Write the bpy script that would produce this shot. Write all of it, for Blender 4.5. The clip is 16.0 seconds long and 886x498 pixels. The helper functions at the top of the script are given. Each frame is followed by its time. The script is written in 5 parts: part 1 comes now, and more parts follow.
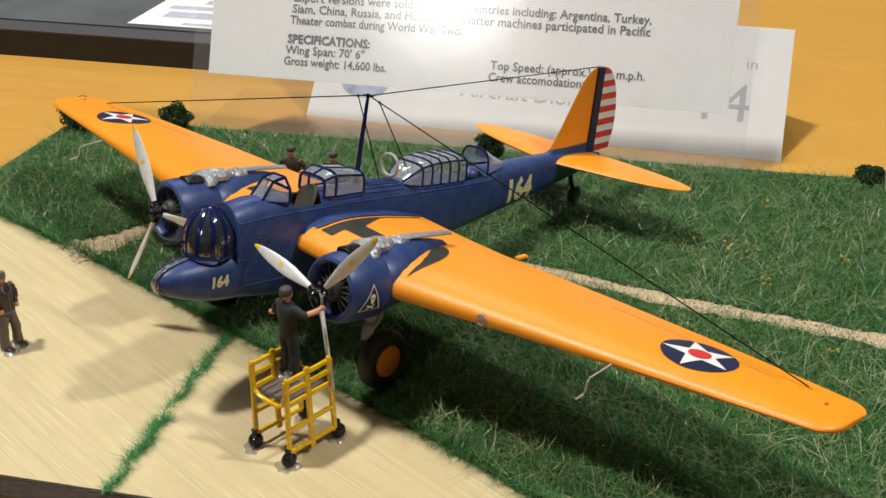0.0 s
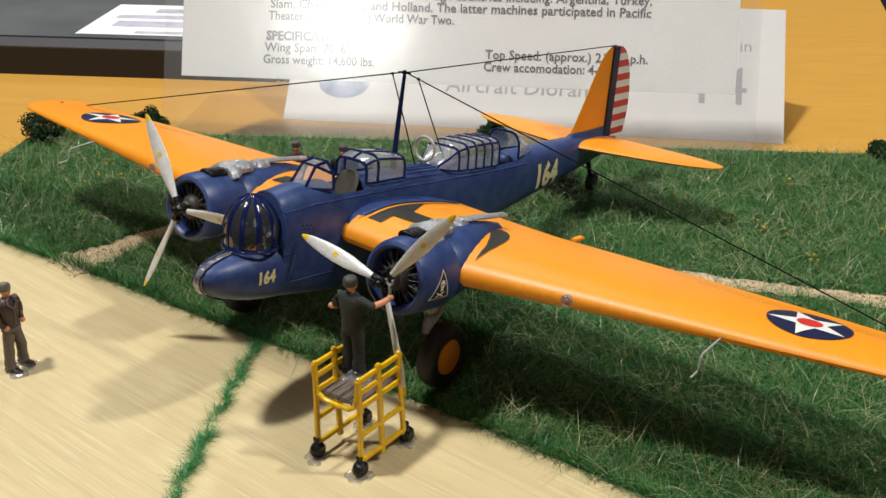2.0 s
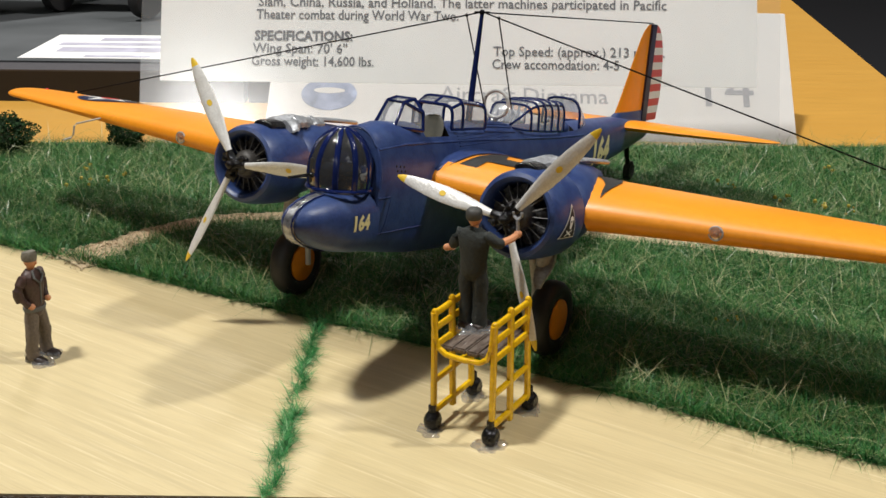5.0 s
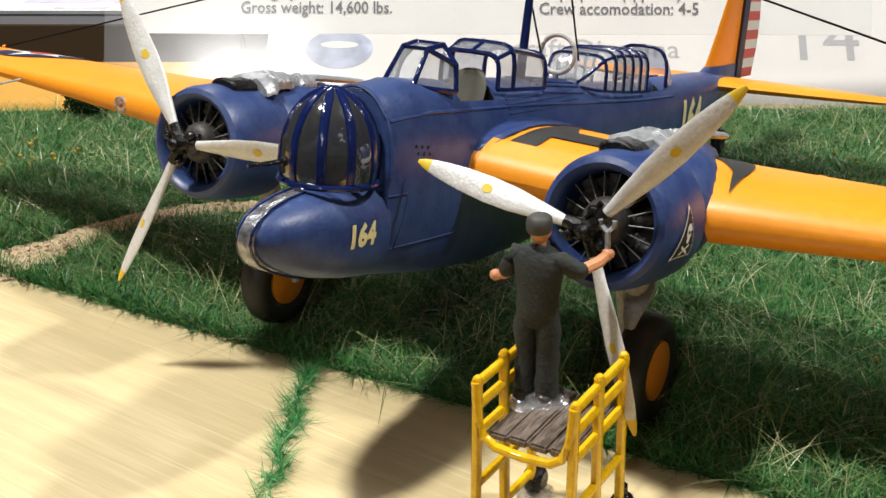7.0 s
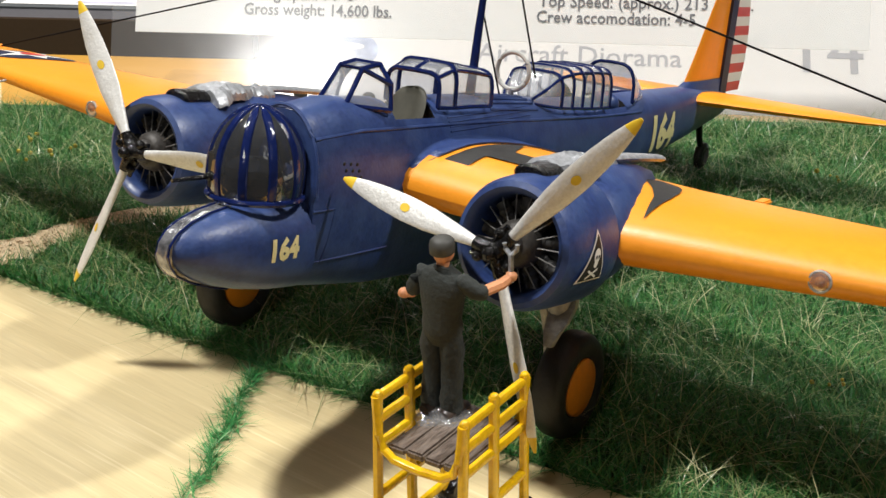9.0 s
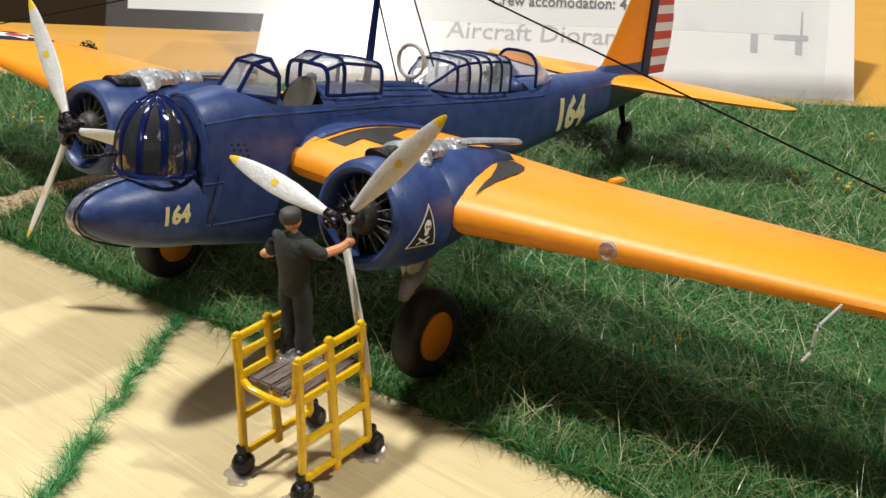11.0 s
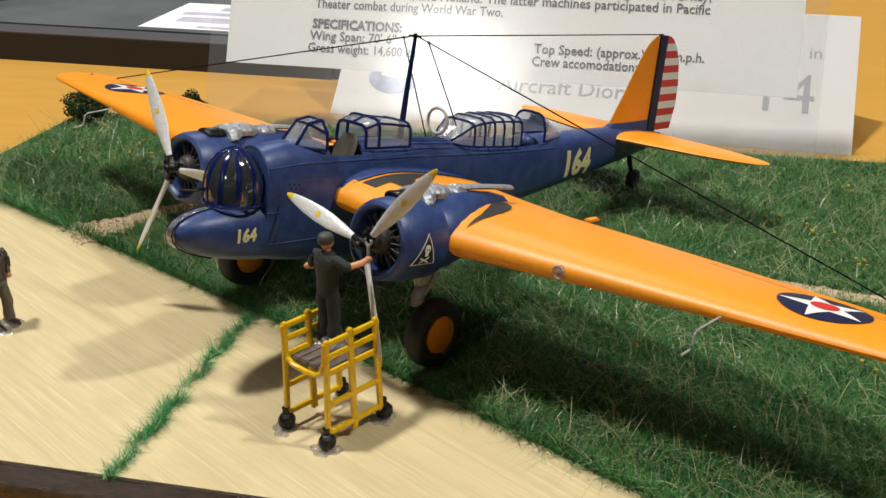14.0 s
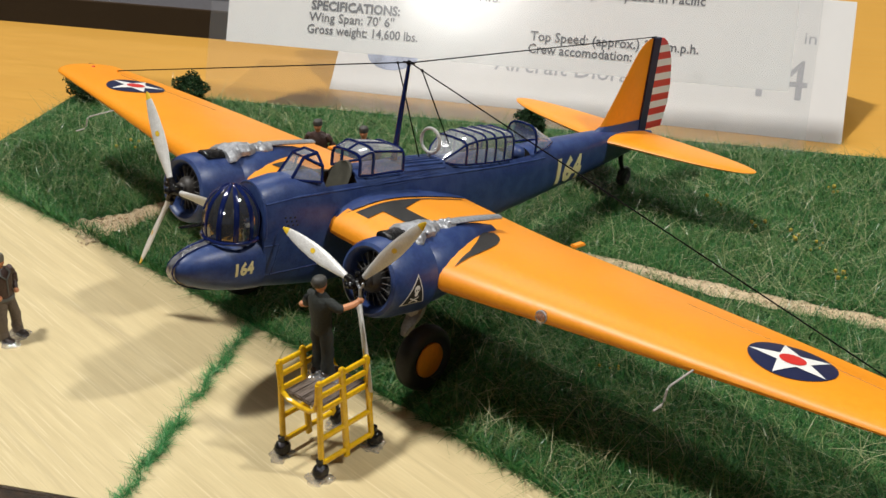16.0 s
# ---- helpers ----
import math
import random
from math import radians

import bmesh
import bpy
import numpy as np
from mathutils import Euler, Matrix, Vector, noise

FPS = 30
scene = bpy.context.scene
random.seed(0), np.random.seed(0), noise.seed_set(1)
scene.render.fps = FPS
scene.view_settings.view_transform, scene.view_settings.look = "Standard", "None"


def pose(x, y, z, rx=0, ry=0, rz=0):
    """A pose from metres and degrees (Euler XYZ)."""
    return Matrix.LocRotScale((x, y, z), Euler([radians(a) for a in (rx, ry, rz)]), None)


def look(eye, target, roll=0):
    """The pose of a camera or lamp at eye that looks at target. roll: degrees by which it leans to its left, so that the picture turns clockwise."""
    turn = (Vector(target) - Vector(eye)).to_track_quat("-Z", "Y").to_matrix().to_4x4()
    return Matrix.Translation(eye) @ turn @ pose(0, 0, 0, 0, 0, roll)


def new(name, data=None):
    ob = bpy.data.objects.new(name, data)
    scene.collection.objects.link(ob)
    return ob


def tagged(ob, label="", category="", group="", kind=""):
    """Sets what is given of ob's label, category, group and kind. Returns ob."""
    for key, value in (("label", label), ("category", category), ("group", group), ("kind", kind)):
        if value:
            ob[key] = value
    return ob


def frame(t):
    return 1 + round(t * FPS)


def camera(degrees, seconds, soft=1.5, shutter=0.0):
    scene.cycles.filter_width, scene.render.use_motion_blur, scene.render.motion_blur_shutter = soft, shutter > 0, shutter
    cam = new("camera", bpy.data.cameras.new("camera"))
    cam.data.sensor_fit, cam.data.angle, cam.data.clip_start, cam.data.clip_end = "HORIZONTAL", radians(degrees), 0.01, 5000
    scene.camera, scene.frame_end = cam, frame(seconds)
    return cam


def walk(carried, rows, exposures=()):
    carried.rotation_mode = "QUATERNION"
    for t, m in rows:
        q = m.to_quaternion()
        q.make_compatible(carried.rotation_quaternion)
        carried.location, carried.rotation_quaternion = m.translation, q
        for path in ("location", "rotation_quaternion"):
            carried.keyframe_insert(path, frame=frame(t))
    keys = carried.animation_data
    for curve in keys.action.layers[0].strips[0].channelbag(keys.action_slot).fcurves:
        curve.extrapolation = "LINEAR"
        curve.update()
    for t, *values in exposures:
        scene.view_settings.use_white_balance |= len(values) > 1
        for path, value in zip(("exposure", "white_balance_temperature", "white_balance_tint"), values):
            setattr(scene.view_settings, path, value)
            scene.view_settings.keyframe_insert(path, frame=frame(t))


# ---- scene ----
cam = camera(41.5, 16.0)
PATH = [
    (0, (0.22526, -0.17157, 0.17771), (0.10129, -0.03243, 0.08458), 0.13),
    (0.5, (0.21298, -0.17529, 0.18004), (0.091, -0.03383, 0.08778), 0.13),
    (1, (0.204, -0.18142, 0.17554), (0.08618, -0.03559, 0.08469), 0.18),
    (1.5, (0.1932, -0.18533, 0.16893), (0.07861, -0.03646, 0.07887), 0.24),
    (2, (0.18303, -0.18334, 0.1567), (0.07132, -0.0314, 0.06816), -0.41),
    (2.5, (0.17517, -0.18608, 0.14207), (0.06602, -0.03106, 0.0557), -0.45),
    (3, (0.15919, -0.18636, 0.13231), (0.05325, -0.02596, 0.05201), -0.92),
    (3.5, (0.1512, -0.18878, 0.11862), (0.04953, -0.0238, 0.04216), -1.27),
    (4, (0.14026, -0.18714, 0.11102), (0.04198, -0.0192, 0.03659), -0.93),
    (4.5, (0.13238, -0.18927, 0.10809), (0.03526, -0.01994, 0.03531), 0.03),
    (5, (0.12887, -0.19525, 0.11084), (0.03222, -0.02516, 0.03919), 0.44),
    (5.2, (0.12801, -0.19688, 0.11271), (0.03125, -0.0268, 0.04121), 0.52),
    (7.3, (0.08559, -0.12096, 0.08893), (-0.01467, 0.04408, 0.01076), -0.41),
    (7.5, (0.08571, -0.12022, 0.08894), (-0.01471, 0.04524, 0.01186), -0.14),
    (8, (0.08953, -0.11892, 0.09163), (-0.01255, 0.04512, 0.0137), 0.26),
    (8.5, (0.09657, -0.1195, 0.0925), (-0.00736, 0.04321, 0.01422), 0.41),
    (9, (0.10431, -0.12035, 0.09532), (-0.00294, 0.03971, 0.01607), 0.31),
    (9.5, (0.11616, -0.12054, 0.09654), (0.00768, 0.03831, 0.01655), 0.38),
    (10, (0.12928, -0.12427, 0.10361), (0.02014, 0.03292, 0.02125), 0.52),
    (10.2, (0.13354, -0.12603, 0.10594), (0.02427, 0.02999, 0.02156), 0.49),
    (12.3, (0.16049, -0.12639, 0.11243), (0.03644, 0.01859, 0.02879), -0.69),
    (12.5, (0.16399, -0.12916, 0.11456), (0.0386, 0.01502, 0.03155), -0.77),
    (13, (0.17589, -0.14049, 0.12012), (0.04843, 0.00236, 0.03796), -0.69),
    (13.5, (0.19072, -0.15161, 0.12366), (0.06245, -0.00903, 0.04231), -0.04),
    (14, (0.19661, -0.15975, 0.13295), (0.06859, -0.01684, 0.05177), 0.16),
    (14.5, (0.20348, -0.16394, 0.14033), (0.07648, -0.02114, 0.05737), 0.39),
    (15, (0.20631, -0.16312, 0.15061), (0.07969, -0.02124, 0.06552), 0.77),
    (15.5, (0.20502, -0.16111, 0.15512), (0.08009, -0.02159, 0.06385), 0.8),
    (16, (0.19707, -0.15579, 0.16357), (0.07335, -0.01846, 0.06747), 0.71),
]
walk(cam, [(t, look(eye, target, roll)) for t, eye, target, roll in PATH], [(0, -0.13), (5.2, -0.04), (7.3, 0.4), (10.2, 0.26), (12.5, 0.1), (14, -0.08), (16, -0.1)])

# The diorama is a 1:72 model; its parts are laid out in full-size metres and scaled by U.
U = 1 / 72

# ---- light: an exhibition hall with ceiling luminaires, plus two added fills ----
world = bpy.data.worlds.new("hall_air")
scene.world = world
world.use_nodes = True
world.node_tree.nodes["Background"].inputs[0].default_value = (1.0, 0.95, 0.88, 1)
world.node_tree.nodes["Background"].inputs[1].default_value = 0.006


def area_lamp(name, eye, target, watts, sx, sy, colour=(1.0, 0.984, 0.95)):
    data = bpy.data.lights.new(name, "AREA")
    data.shape, data.size, data.size_y, data.energy, data.color = "RECTANGLE", sx, sy, watts, colour
    ob = new(name, data)
    ob.matrix_world = look(eye, target)
    return ob


area_lamp("hall_lamp_key", (-1.25, -1.02, 4.9), (0, 0.05, 0), 280, 0.4, 0.4)
# Added fill that lifts the grass on the left; not a known luminaire.
area_lamp("fill_left", (-4.2, 1.2, 4.7), (0, 0.05, 0), 28, 0.8, 0.8)
area_lamp("hall_lamp_back", (-3.4, 4.1, 4.9), (0, 0.1, 0), 62, 0.5, 0.5)
# Faint added fill towards the fuselage's right side.
area_lamp("fill_side", (4.7, -1.9, 2.9), (0, 0.05, 0), 2, 1.0, 1.0)
area_lamp("hall_lamp_right", (3.2, 1.9, 4.9), (0, 0.05, 0), 218, 0.36, 0.36)
area_lamp("hall_lamp_far", (1.4, -6.0, 3.53), (-0.1, 0.15, 0), 46, 0.6, 0.42).data.shape = "ELLIPSE"


# ---- materials ----
def mat(name, colour, rough=0.5, metal=0.0, vary=0.12, scale=600.0, bump=0.0, bscale=1500.0, coat=0.0, second=None, amount=0.5, sscale=60.0, stretch=None):
    m = bpy.data.materials.new(name)
    m.use_nodes = True
    nt = m.node_tree
    b = nt.nodes["Principled BSDF"]
    b.inputs["Roughness"].default_value, b.inputs["Metallic"].default_value = rough, metal
    b.inputs["Coat Weight"].default_value, b.inputs["Coat Roughness"].default_value = coat, 0.12
    tc = nt.nodes.new("ShaderNodeTexCoord")
    vec = tc.outputs["Object"]
    if stretch:
        mp = nt.nodes.new("ShaderNodeMapping")
        mp.inputs["Rotation"].default_value = (0, 0, radians(stretch[3]))
        nt.links.new(vec, mp.inputs["Vector"])
        mp2 = nt.nodes.new("ShaderNodeMapping")
        mp2.inputs["Scale"].default_value = stretch[:3]
        nt.links.new(mp.outputs[0], mp2.inputs["Vector"])
        vec = mp2.outputs[0]
    fine = nt.nodes.new("ShaderNodeTexNoise")
    fine.inputs["Scale"].default_value, fine.inputs["Detail"].default_value = scale, 4
    nt.links.new(vec, fine.inputs["Vector"])
    big = nt.nodes.new("ShaderNodeTexNoise")
    big.inputs["Scale"].default_value, big.inputs["Detail"].default_value = sscale, 3
    nt.links.new(vec, big.inputs["Vector"])
    dark = tuple(c * (1 - vary) for c in colour)
    lite = tuple(min(1, c * (1 + vary)) for c in colour)
    r1 = nt.nodes.new("ShaderNodeValToRGB")
    r1.color_ramp.elements[0].position, r1.color_ramp.elements[1].position = 0.3, 0.7
    r1.color_ramp.elements[0].color, r1.color_ramp.elements[1].color = (*dark, 1), (*lite, 1)
    nt.links.new(fine.outputs[0], r1.inputs[0])
    mix = nt.nodes.new("ShaderNodeMix")
    mix.data_type = "RGBA"
    s2 = second or tuple(c * (1 - vary * 0.7) for c in colour)
    mix.inputs[7].default_value = (*s2, 1)
    r2 = nt.nodes.new("ShaderNodeValToRGB")
    r2.color_ramp.elements[0].position, r2.color_ramp.elements[1].position = 0.42, 0.62
    r2.color_ramp.elements[1].color = (amount, amount, amount, 1)
    nt.links.new(big.outputs[0], r2.inputs[0])
    nt.links.new(r2.outputs[0], mix.inputs[0])
    nt.links.new(r1.outputs[0], mix.inputs[6])
    nt.links.new(mix.outputs[2], b.inputs["Base Color"])
    rr = nt.nodes.new("ShaderNodeMapRange")
    rr.inputs[3].default_value, rr.inputs[4].default_value = max(0.02, rough - 0.08), min(1, rough + 0.1)
    nt.links.new(fine.outputs[0], rr.inputs[0])
    nt.links.new(rr.outputs[0], b.inputs["Roughness"])
    if bump:
        bn = nt.nodes.new("ShaderNodeTexNoise")
        bn.inputs["Scale"].default_value, bn.inputs["Detail"].default_value = bscale, 3
        nt.links.new(vec, bn.inputs["Vector"])
        bp = nt.nodes.new("ShaderNodeBump")
        bp.inputs["Strength"].default_value, bp.inputs["Distance"].default_value = bump, 0.0004
        nt.links.new(bn.outputs[0], bp.inputs["Height"])
        nt.links.new(bp.outputs[0], b.inputs["Normal"])
    return m


def island_mat(name, ramp, rough=0.5):
    """A colour for each loose piece of a mesh."""
    m = bpy.data.materials.new(name)
    m.use_nodes = True
    nt = m.node_tree
    b = nt.nodes["Principled BSDF"]
    b.inputs["Roughness"].default_value, b.inputs["Specular IOR Level"].default_value = rough, 0.3
    g = nt.nodes.new("ShaderNodeNewGeometry")
    r = nt.nodes.new("ShaderNodeValToRGB")
    while len(r.color_ramp.elements) < len(ramp):
        r.color_ramp.elements.new(0.5)
    for k, (pos, col) in enumerate(ramp):
        r.color_ramp.elements[k].position = pos
        r.color_ramp.elements[k].color = (*col, 1)
    nt.links.new(g.outputs["Random Per Island"], r.inputs[0])
    nt.links.new(r.outputs[0], b.inputs["Base Color"])
    return m


def glass_mat(name, tint, gloss_rough=0.04, haze=0.0, floor=0.045, wave=0.0, top=0.9, wscale=350):
    """Thin clear plastic: see-through, with gloss that grows towards grazing angles, and a share of white haze."""
    m = bpy.data.materials.new(name)
    m.use_nodes = True
    nt = m.node_tree
    nt.nodes.remove(nt.nodes["Principled BSDF"])
    out = nt.nodes["Material Output"]
    tr = nt.nodes.new("ShaderNodeBsdfTransparent")
    tr.inputs[0].default_value = (*tint, 1)
    df = nt.nodes.new("ShaderNodeBsdfDiffuse")
    df.inputs[0].default_value = (0.8, 0.82, 0.85, 1)
    hz = nt.nodes.new("ShaderNodeMixShader")
    hz.inputs[0].default_value = haze
    nt.links.new(tr.outputs[0], hz.inputs[1])
    nt.links.new(df.outputs[0], hz.inputs[2])
    gl = nt.nodes.new("ShaderNodeBsdfGlossy")
    gl.inputs["Roughness"].default_value = gloss_rough
    if wave:
        tc = nt.nodes.new("ShaderNodeTexCoord")
        ns_ = nt.nodes.new("ShaderNodeTexNoise")
        ns_.inputs["Scale"].default_value = wscale
        nt.links.new(tc.outputs["Object"], ns_.inputs["Vector"])
        bp = nt.nodes.new("ShaderNodeBump")
        bp.inputs["Strength"].default_value, bp.inputs["Distance"].default_value = wave, 0.0006
        nt.links.new(ns_.outputs[0], bp.inputs["Height"])
        nt.links.new(bp.outputs[0], gl.inputs["Normal"])
    lw = nt.nodes.new("ShaderNodeLayerWeight")
    lw.inputs[0].default_value = 0.5
    pw = nt.nodes.new("ShaderNodeMath")
    pw.operation, pw.inputs[1].default_value = "POWER", 4.0
    nt.links.new(lw.outputs["Facing"], pw.inputs[0])
    mr = nt.nodes.new("ShaderNodeMapRange")
    mr.inputs[3].default_value, mr.inputs[4].default_value = floor, top
    nt.links.new(pw.outputs[0], mr.inputs[0])
    mx = nt.nodes.new("ShaderNodeMixShader")
    nt.links.new(mr.outputs[0], mx.inputs[0])
    nt.links.new(hz.outputs[0], mx.inputs[1])
    nt.links.new(gl.outputs[0], mx.inputs[2])
    nt.links.new(mx.outputs[0], out.inputs[0])
    return m


BLUE = mat("blue_paint", (0.021, 0.042, 0.142), 0.4, vary=0.2, scale=1400, bump=0.1, bscale=1800, second=(0.045, 0.08, 0.2), amount=0.5, sscale=260)
BLUE_GLOSS = mat("glossy_blue_paint", (0.007, 0.014, 0.075), 0.12, vary=0.15, bump=0.45, bscale=700)
ORANGE = mat("orange_paint", (0.82, 0.295, 0.012), 0.42, vary=0.05, scale=700, bump=0.06, bscale=2500, second=(0.78, 0.25, 0.01), amount=0.4, sscale=40)
BLACKTOP = mat("matt_black_paint", (0.018, 0.017, 0.016), 0.6, vary=0.3, bump=0.1)
NAVY = mat("navy_decal", (0.012, 0.016, 0.055), 0.4, vary=0.1)
WHITE = mat("white_decal", (0.75, 0.74, 0.7), 0.4, vary=0.04)
RED = mat("red_decal", (0.6, 0.03, 0.025), 0.4, vary=0.08)
CREAM = mat("cream_decal", (0.74, 0.66, 0.34), 0.5, vary=0.12, scale=2500)
SILVER = mat("silver_paint", (0.4, 0.41, 0.43), 0.36, metal=0.45, vary=0.35, scale=1200, bump=0.6, bscale=1100)
PROPW = mat("pale_silver_blade_paint", (0.68, 0.67, 0.64), 0.36, metal=0.12, vary=0.1, scale=2600, bump=0.25, bscale=1800, second=(0.55, 0.53, 0.49), amount=0.4, sscale=420)
YELLOWTIP = mat("yellow_tip_paint", (0.75, 0.5, 0.03), 0.4, vary=0.1)
GREASE = mat("oily_black_metal", (0.022, 0.021, 0.021), 0.14, metal=0.6, vary=0.5, scale=2500, bump=0.9, bscale=1400)
TYRE = mat("black_rubber", (0.016, 0.015, 0.015), 0.55, vary=0.3, scale=1500, bump=0.2)
LEGMETAL = mat("worn_light_grey_metal", (0.4, 0.38, 0.35), 0.5, metal=0.3, vary=0.25, scale=1500, bump=0.3)
GEARGREY = mat("dull_brown_grey_metal", (0.055, 0.05, 0.045), 0.5, metal=0.2, vary=0.3, scale=1500, bump=0.3)
PUSHROD = mat("dull_steel", (0.16, 0.155, 0.15), 0.45, metal=0.4, vary=0.2)
LOOPGREY = mat("dull_grey_paint", (0.42, 0.42, 0.4), 0.5, vary=0.08)
WIRE = mat("dark_thread", (0.006, 0.006, 0.007), 0.95)
WIRE.node_tree.nodes["Principled BSDF"].inputs["Specular IOR Level"].default_value = 0.1
# Orange darkened for the shade on the wheel discs; reflectors share it.
ORANGE_DIM = mat("darkened_orange_paint", (0.62, 0.21, 0.01), 0.45, vary=0.1)
YELLOW = mat("yellow_enamel", (0.72, 0.43, 0.008), 0.17, vary=0.1, scale=1200, bump=0.35, bscale=1000, second=(0.5, 0.28, 0.006), amount=0.4, sscale=420)
PLANK = mat("weathered_dark_planks", (0.085, 0.062, 0.048), 0.5, vary=0.5, scale=700, bump=0.6, bscale=700, stretch=(6, 1, 1, 0), second=(0.2, 0.16, 0.13), amount=0.6, sscale=400)
TARMAC = mat("cream_painted_apron", (0.57, 0.465, 0.255), 0.45, vary=0.04, scale=150, bump=0.2, bscale=220, stretch=(1, 14, 1, 4), second=(0.47, 0.375, 0.2), amount=0.45, sscale=30)


def brush_marks(m, stretch, lines):
    """Thin brush marks laid over a material's colour: (scale, from, to, colour, strength) each."""
    nt = m.node_tree
    b = nt.nodes["Principled BSDF"]
    tc = nt.nodes.new("ShaderNodeTexCoord")
    turn = nt.nodes.new("ShaderNodeMapping")
    turn.inputs["Rotation"].default_value = (0, 0, radians(stretch[3]))
    wide = nt.nodes.new("ShaderNodeMapping")
    wide.inputs["Scale"].default_value = stretch[:3]
    nt.links.new(tc.outputs["Object"], turn.inputs["Vector"])
    nt.links.new(turn.outputs[0], wide.inputs["Vector"])
    for scale, lo_, hi_, colour, strength in lines:
        src = b.inputs["Base Color"].links[0].from_socket
        n1 = nt.nodes.new("ShaderNodeTexNoise")
        n1.inputs["Scale"].default_value, n1.inputs["Detail"].default_value = scale, 3
        nt.links.new(wide.outputs[0], n1.inputs["Vector"])
        mr = nt.nodes.new("ShaderNodeMapRange")
        mr.inputs[1].default_value, mr.inputs[2].default_value, mr.inputs[4].default_value = lo_, hi_, strength
        nt.links.new(n1.outputs[0], mr.inputs[0])
        mx = nt.nodes.new("ShaderNodeMix")
        mx.data_type = "RGBA"
        mx.inputs[7].default_value = (*colour, 1)
        nt.links.new(mr.outputs[0], mx.inputs[0])
        nt.links.new(src, mx.inputs[6])
        nt.links.new(mx.outputs[2], b.inputs["Base Color"])


brush_marks(TARMAC, (1, 34, 1, 5), [(34, 0.54, 0.7, (0.46, 0.365, 0.2), 0.42), (42, 0.58, 0.7, (0.68, 0.575, 0.35), 0.6), (90, 0.62, 0.72, (0.42, 0.33, 0.185), 0.35), (13, 0.6, 0.74, (0.43, 0.35, 0.2), 0.4)])
WOODEDGE = mat("dark_stained_wood", (0.032, 0.018, 0.01), 0.36, vary=0.55, scale=380, bump=1.0, bscale=420, second=(0.12, 0.07, 0.038), amount=0.8, sscale=240)
SOIL = mat("dark_green_turf", (0.01, 0.038, 0.008), 0.95, vary=0.5, scale=700, bump=0.8, bscale=900, second=(0.022, 0.055, 0.012), amount=0.8, sscale=70)
SAND = mat("sandy_gravel", (0.52, 0.4, 0.25), 0.9, vary=0.3, scale=1600, bump=1.0, bscale=1600)
TABLE = mat("honey_wood_veneer", (0.555, 0.295, 0.054), 0.35, vary=0.05, scale=40, bump=0.04, stretch=(1, 8, 1, -30), second=(0.53, 0.275, 0.048), amount=0.6, sscale=10)
PAPER = mat("white_paper", (0.92, 0.91, 0.89), 0.55, vary=0.02, scale=50)
CARD = mat("pale_grey_card", (0.56, 0.545, 0.525), 0.6, vary=0.03, scale=50)
for sheet_mat in (PAPER,):
    # Thin paper lets part of the light through.
    nt = sheet_mat.node_tree
    tl = nt.nodes.new("ShaderNodeBsdfTranslucent")
    tl.inputs[0].default_value = (0.92, 0.9, 0.86, 1)
    mx = nt.nodes.new("ShaderNodeMixShader")
    mx.inputs[0].default_value = 0.1
    nt.links.new(nt.nodes["Principled BSDF"].outputs[0], mx.inputs[1])
    nt.links.new(tl.outputs[0], mx.inputs[2])
    nt.links.new(mx.outputs[0], nt.nodes["Material Output"].inputs[0])
INK = mat("grey_ink", (0.13, 0.13, 0.14), 0.6)
# Card ink paled to stand for glare and soft focus over the print.
INKPALE = mat("glare_paled_grey_ink", (0.3, 0.3, 0.31), 0.6)
INKBLUE = mat("blue_ink", (0.3, 0.34, 0.46), 0.6, vary=0.6, scale=120)
FLOORM = mat("dark_carpet", (0.01, 0.01, 0.013), 0.95, vary=0.3, scale=200)
WALLM = mat("hall_wall_paint", (0.12, 0.114, 0.108), 0.8, vary=0.05, scale=2)
CEILM = mat("hall_ceiling", (0.2, 0.19, 0.18), 0.8, vary=0.05, scale=2)
BOARD = mat("dark_brown_box", (0.016, 0.0135, 0.013), 0.65, vary=0.3)
GREYTOP = mat("grey_airfield", (0.085, 0.09, 0.095), 0.9, vary=0.1, scale=40, second=(0.05, 0.055, 0.058), amount=0.8, sscale=14)
GREENGREY = mat("camouflage_green", (0.1, 0.13, 0.09), 0.5, vary=0.3, scale=120)
CHAIRBLUE = mat("blue_plastic", (0.01, 0.04, 0.3), 0.4)
BLACKMETAL = mat("black_metal", (0.015, 0.015, 0.018), 0.3, metal=0.5)
FOLIAGE = island_mat("bush_foliage", [(0.0, (0.006, 0.02, 0.006)), (0.6, (0.012, 0.04, 0.01)), (1.0, (0.03, 0.08, 0.02))], 0.8)
GRASS = island_mat("static_grass", [(0.0, (0.01, 0.075, 0.018)), (0.45, (0.03, 0.16, 0.036)), (0.85, (0.07, 0.21, 0.05)), (1.0, (0.2, 0.28, 0.1))], 0.45)
STRAND = island_mat("pale_grass_strands", [(0.0, (0.05, 0.12, 0.03)), (0.55, (0.15, 0.2, 0.07)), (0.9, (0.33, 0.34, 0.17)), (1.0, (0.5, 0.48, 0.3))], 0.28)
BRIGHT = island_mat("bright_green_grass", [(0.0, (0.015, 0.12, 0.03)), (0.6, (0.04, 0.24, 0.06)), (0.9, (0.13, 0.38, 0.13)), (1.0, (0.4, 0.55, 0.32))], 0.45)
FLOWER = mat("ochre_flock", (0.34, 0.26, 0.035), 0.9, vary=0.4)
# Canopy haze covers both milky plastic and its pale reflections.
GLASS = glass_mat("clear_plastic", (0.84, 0.85, 0.87), 0.14, 0.27, 0.2, 0.35)
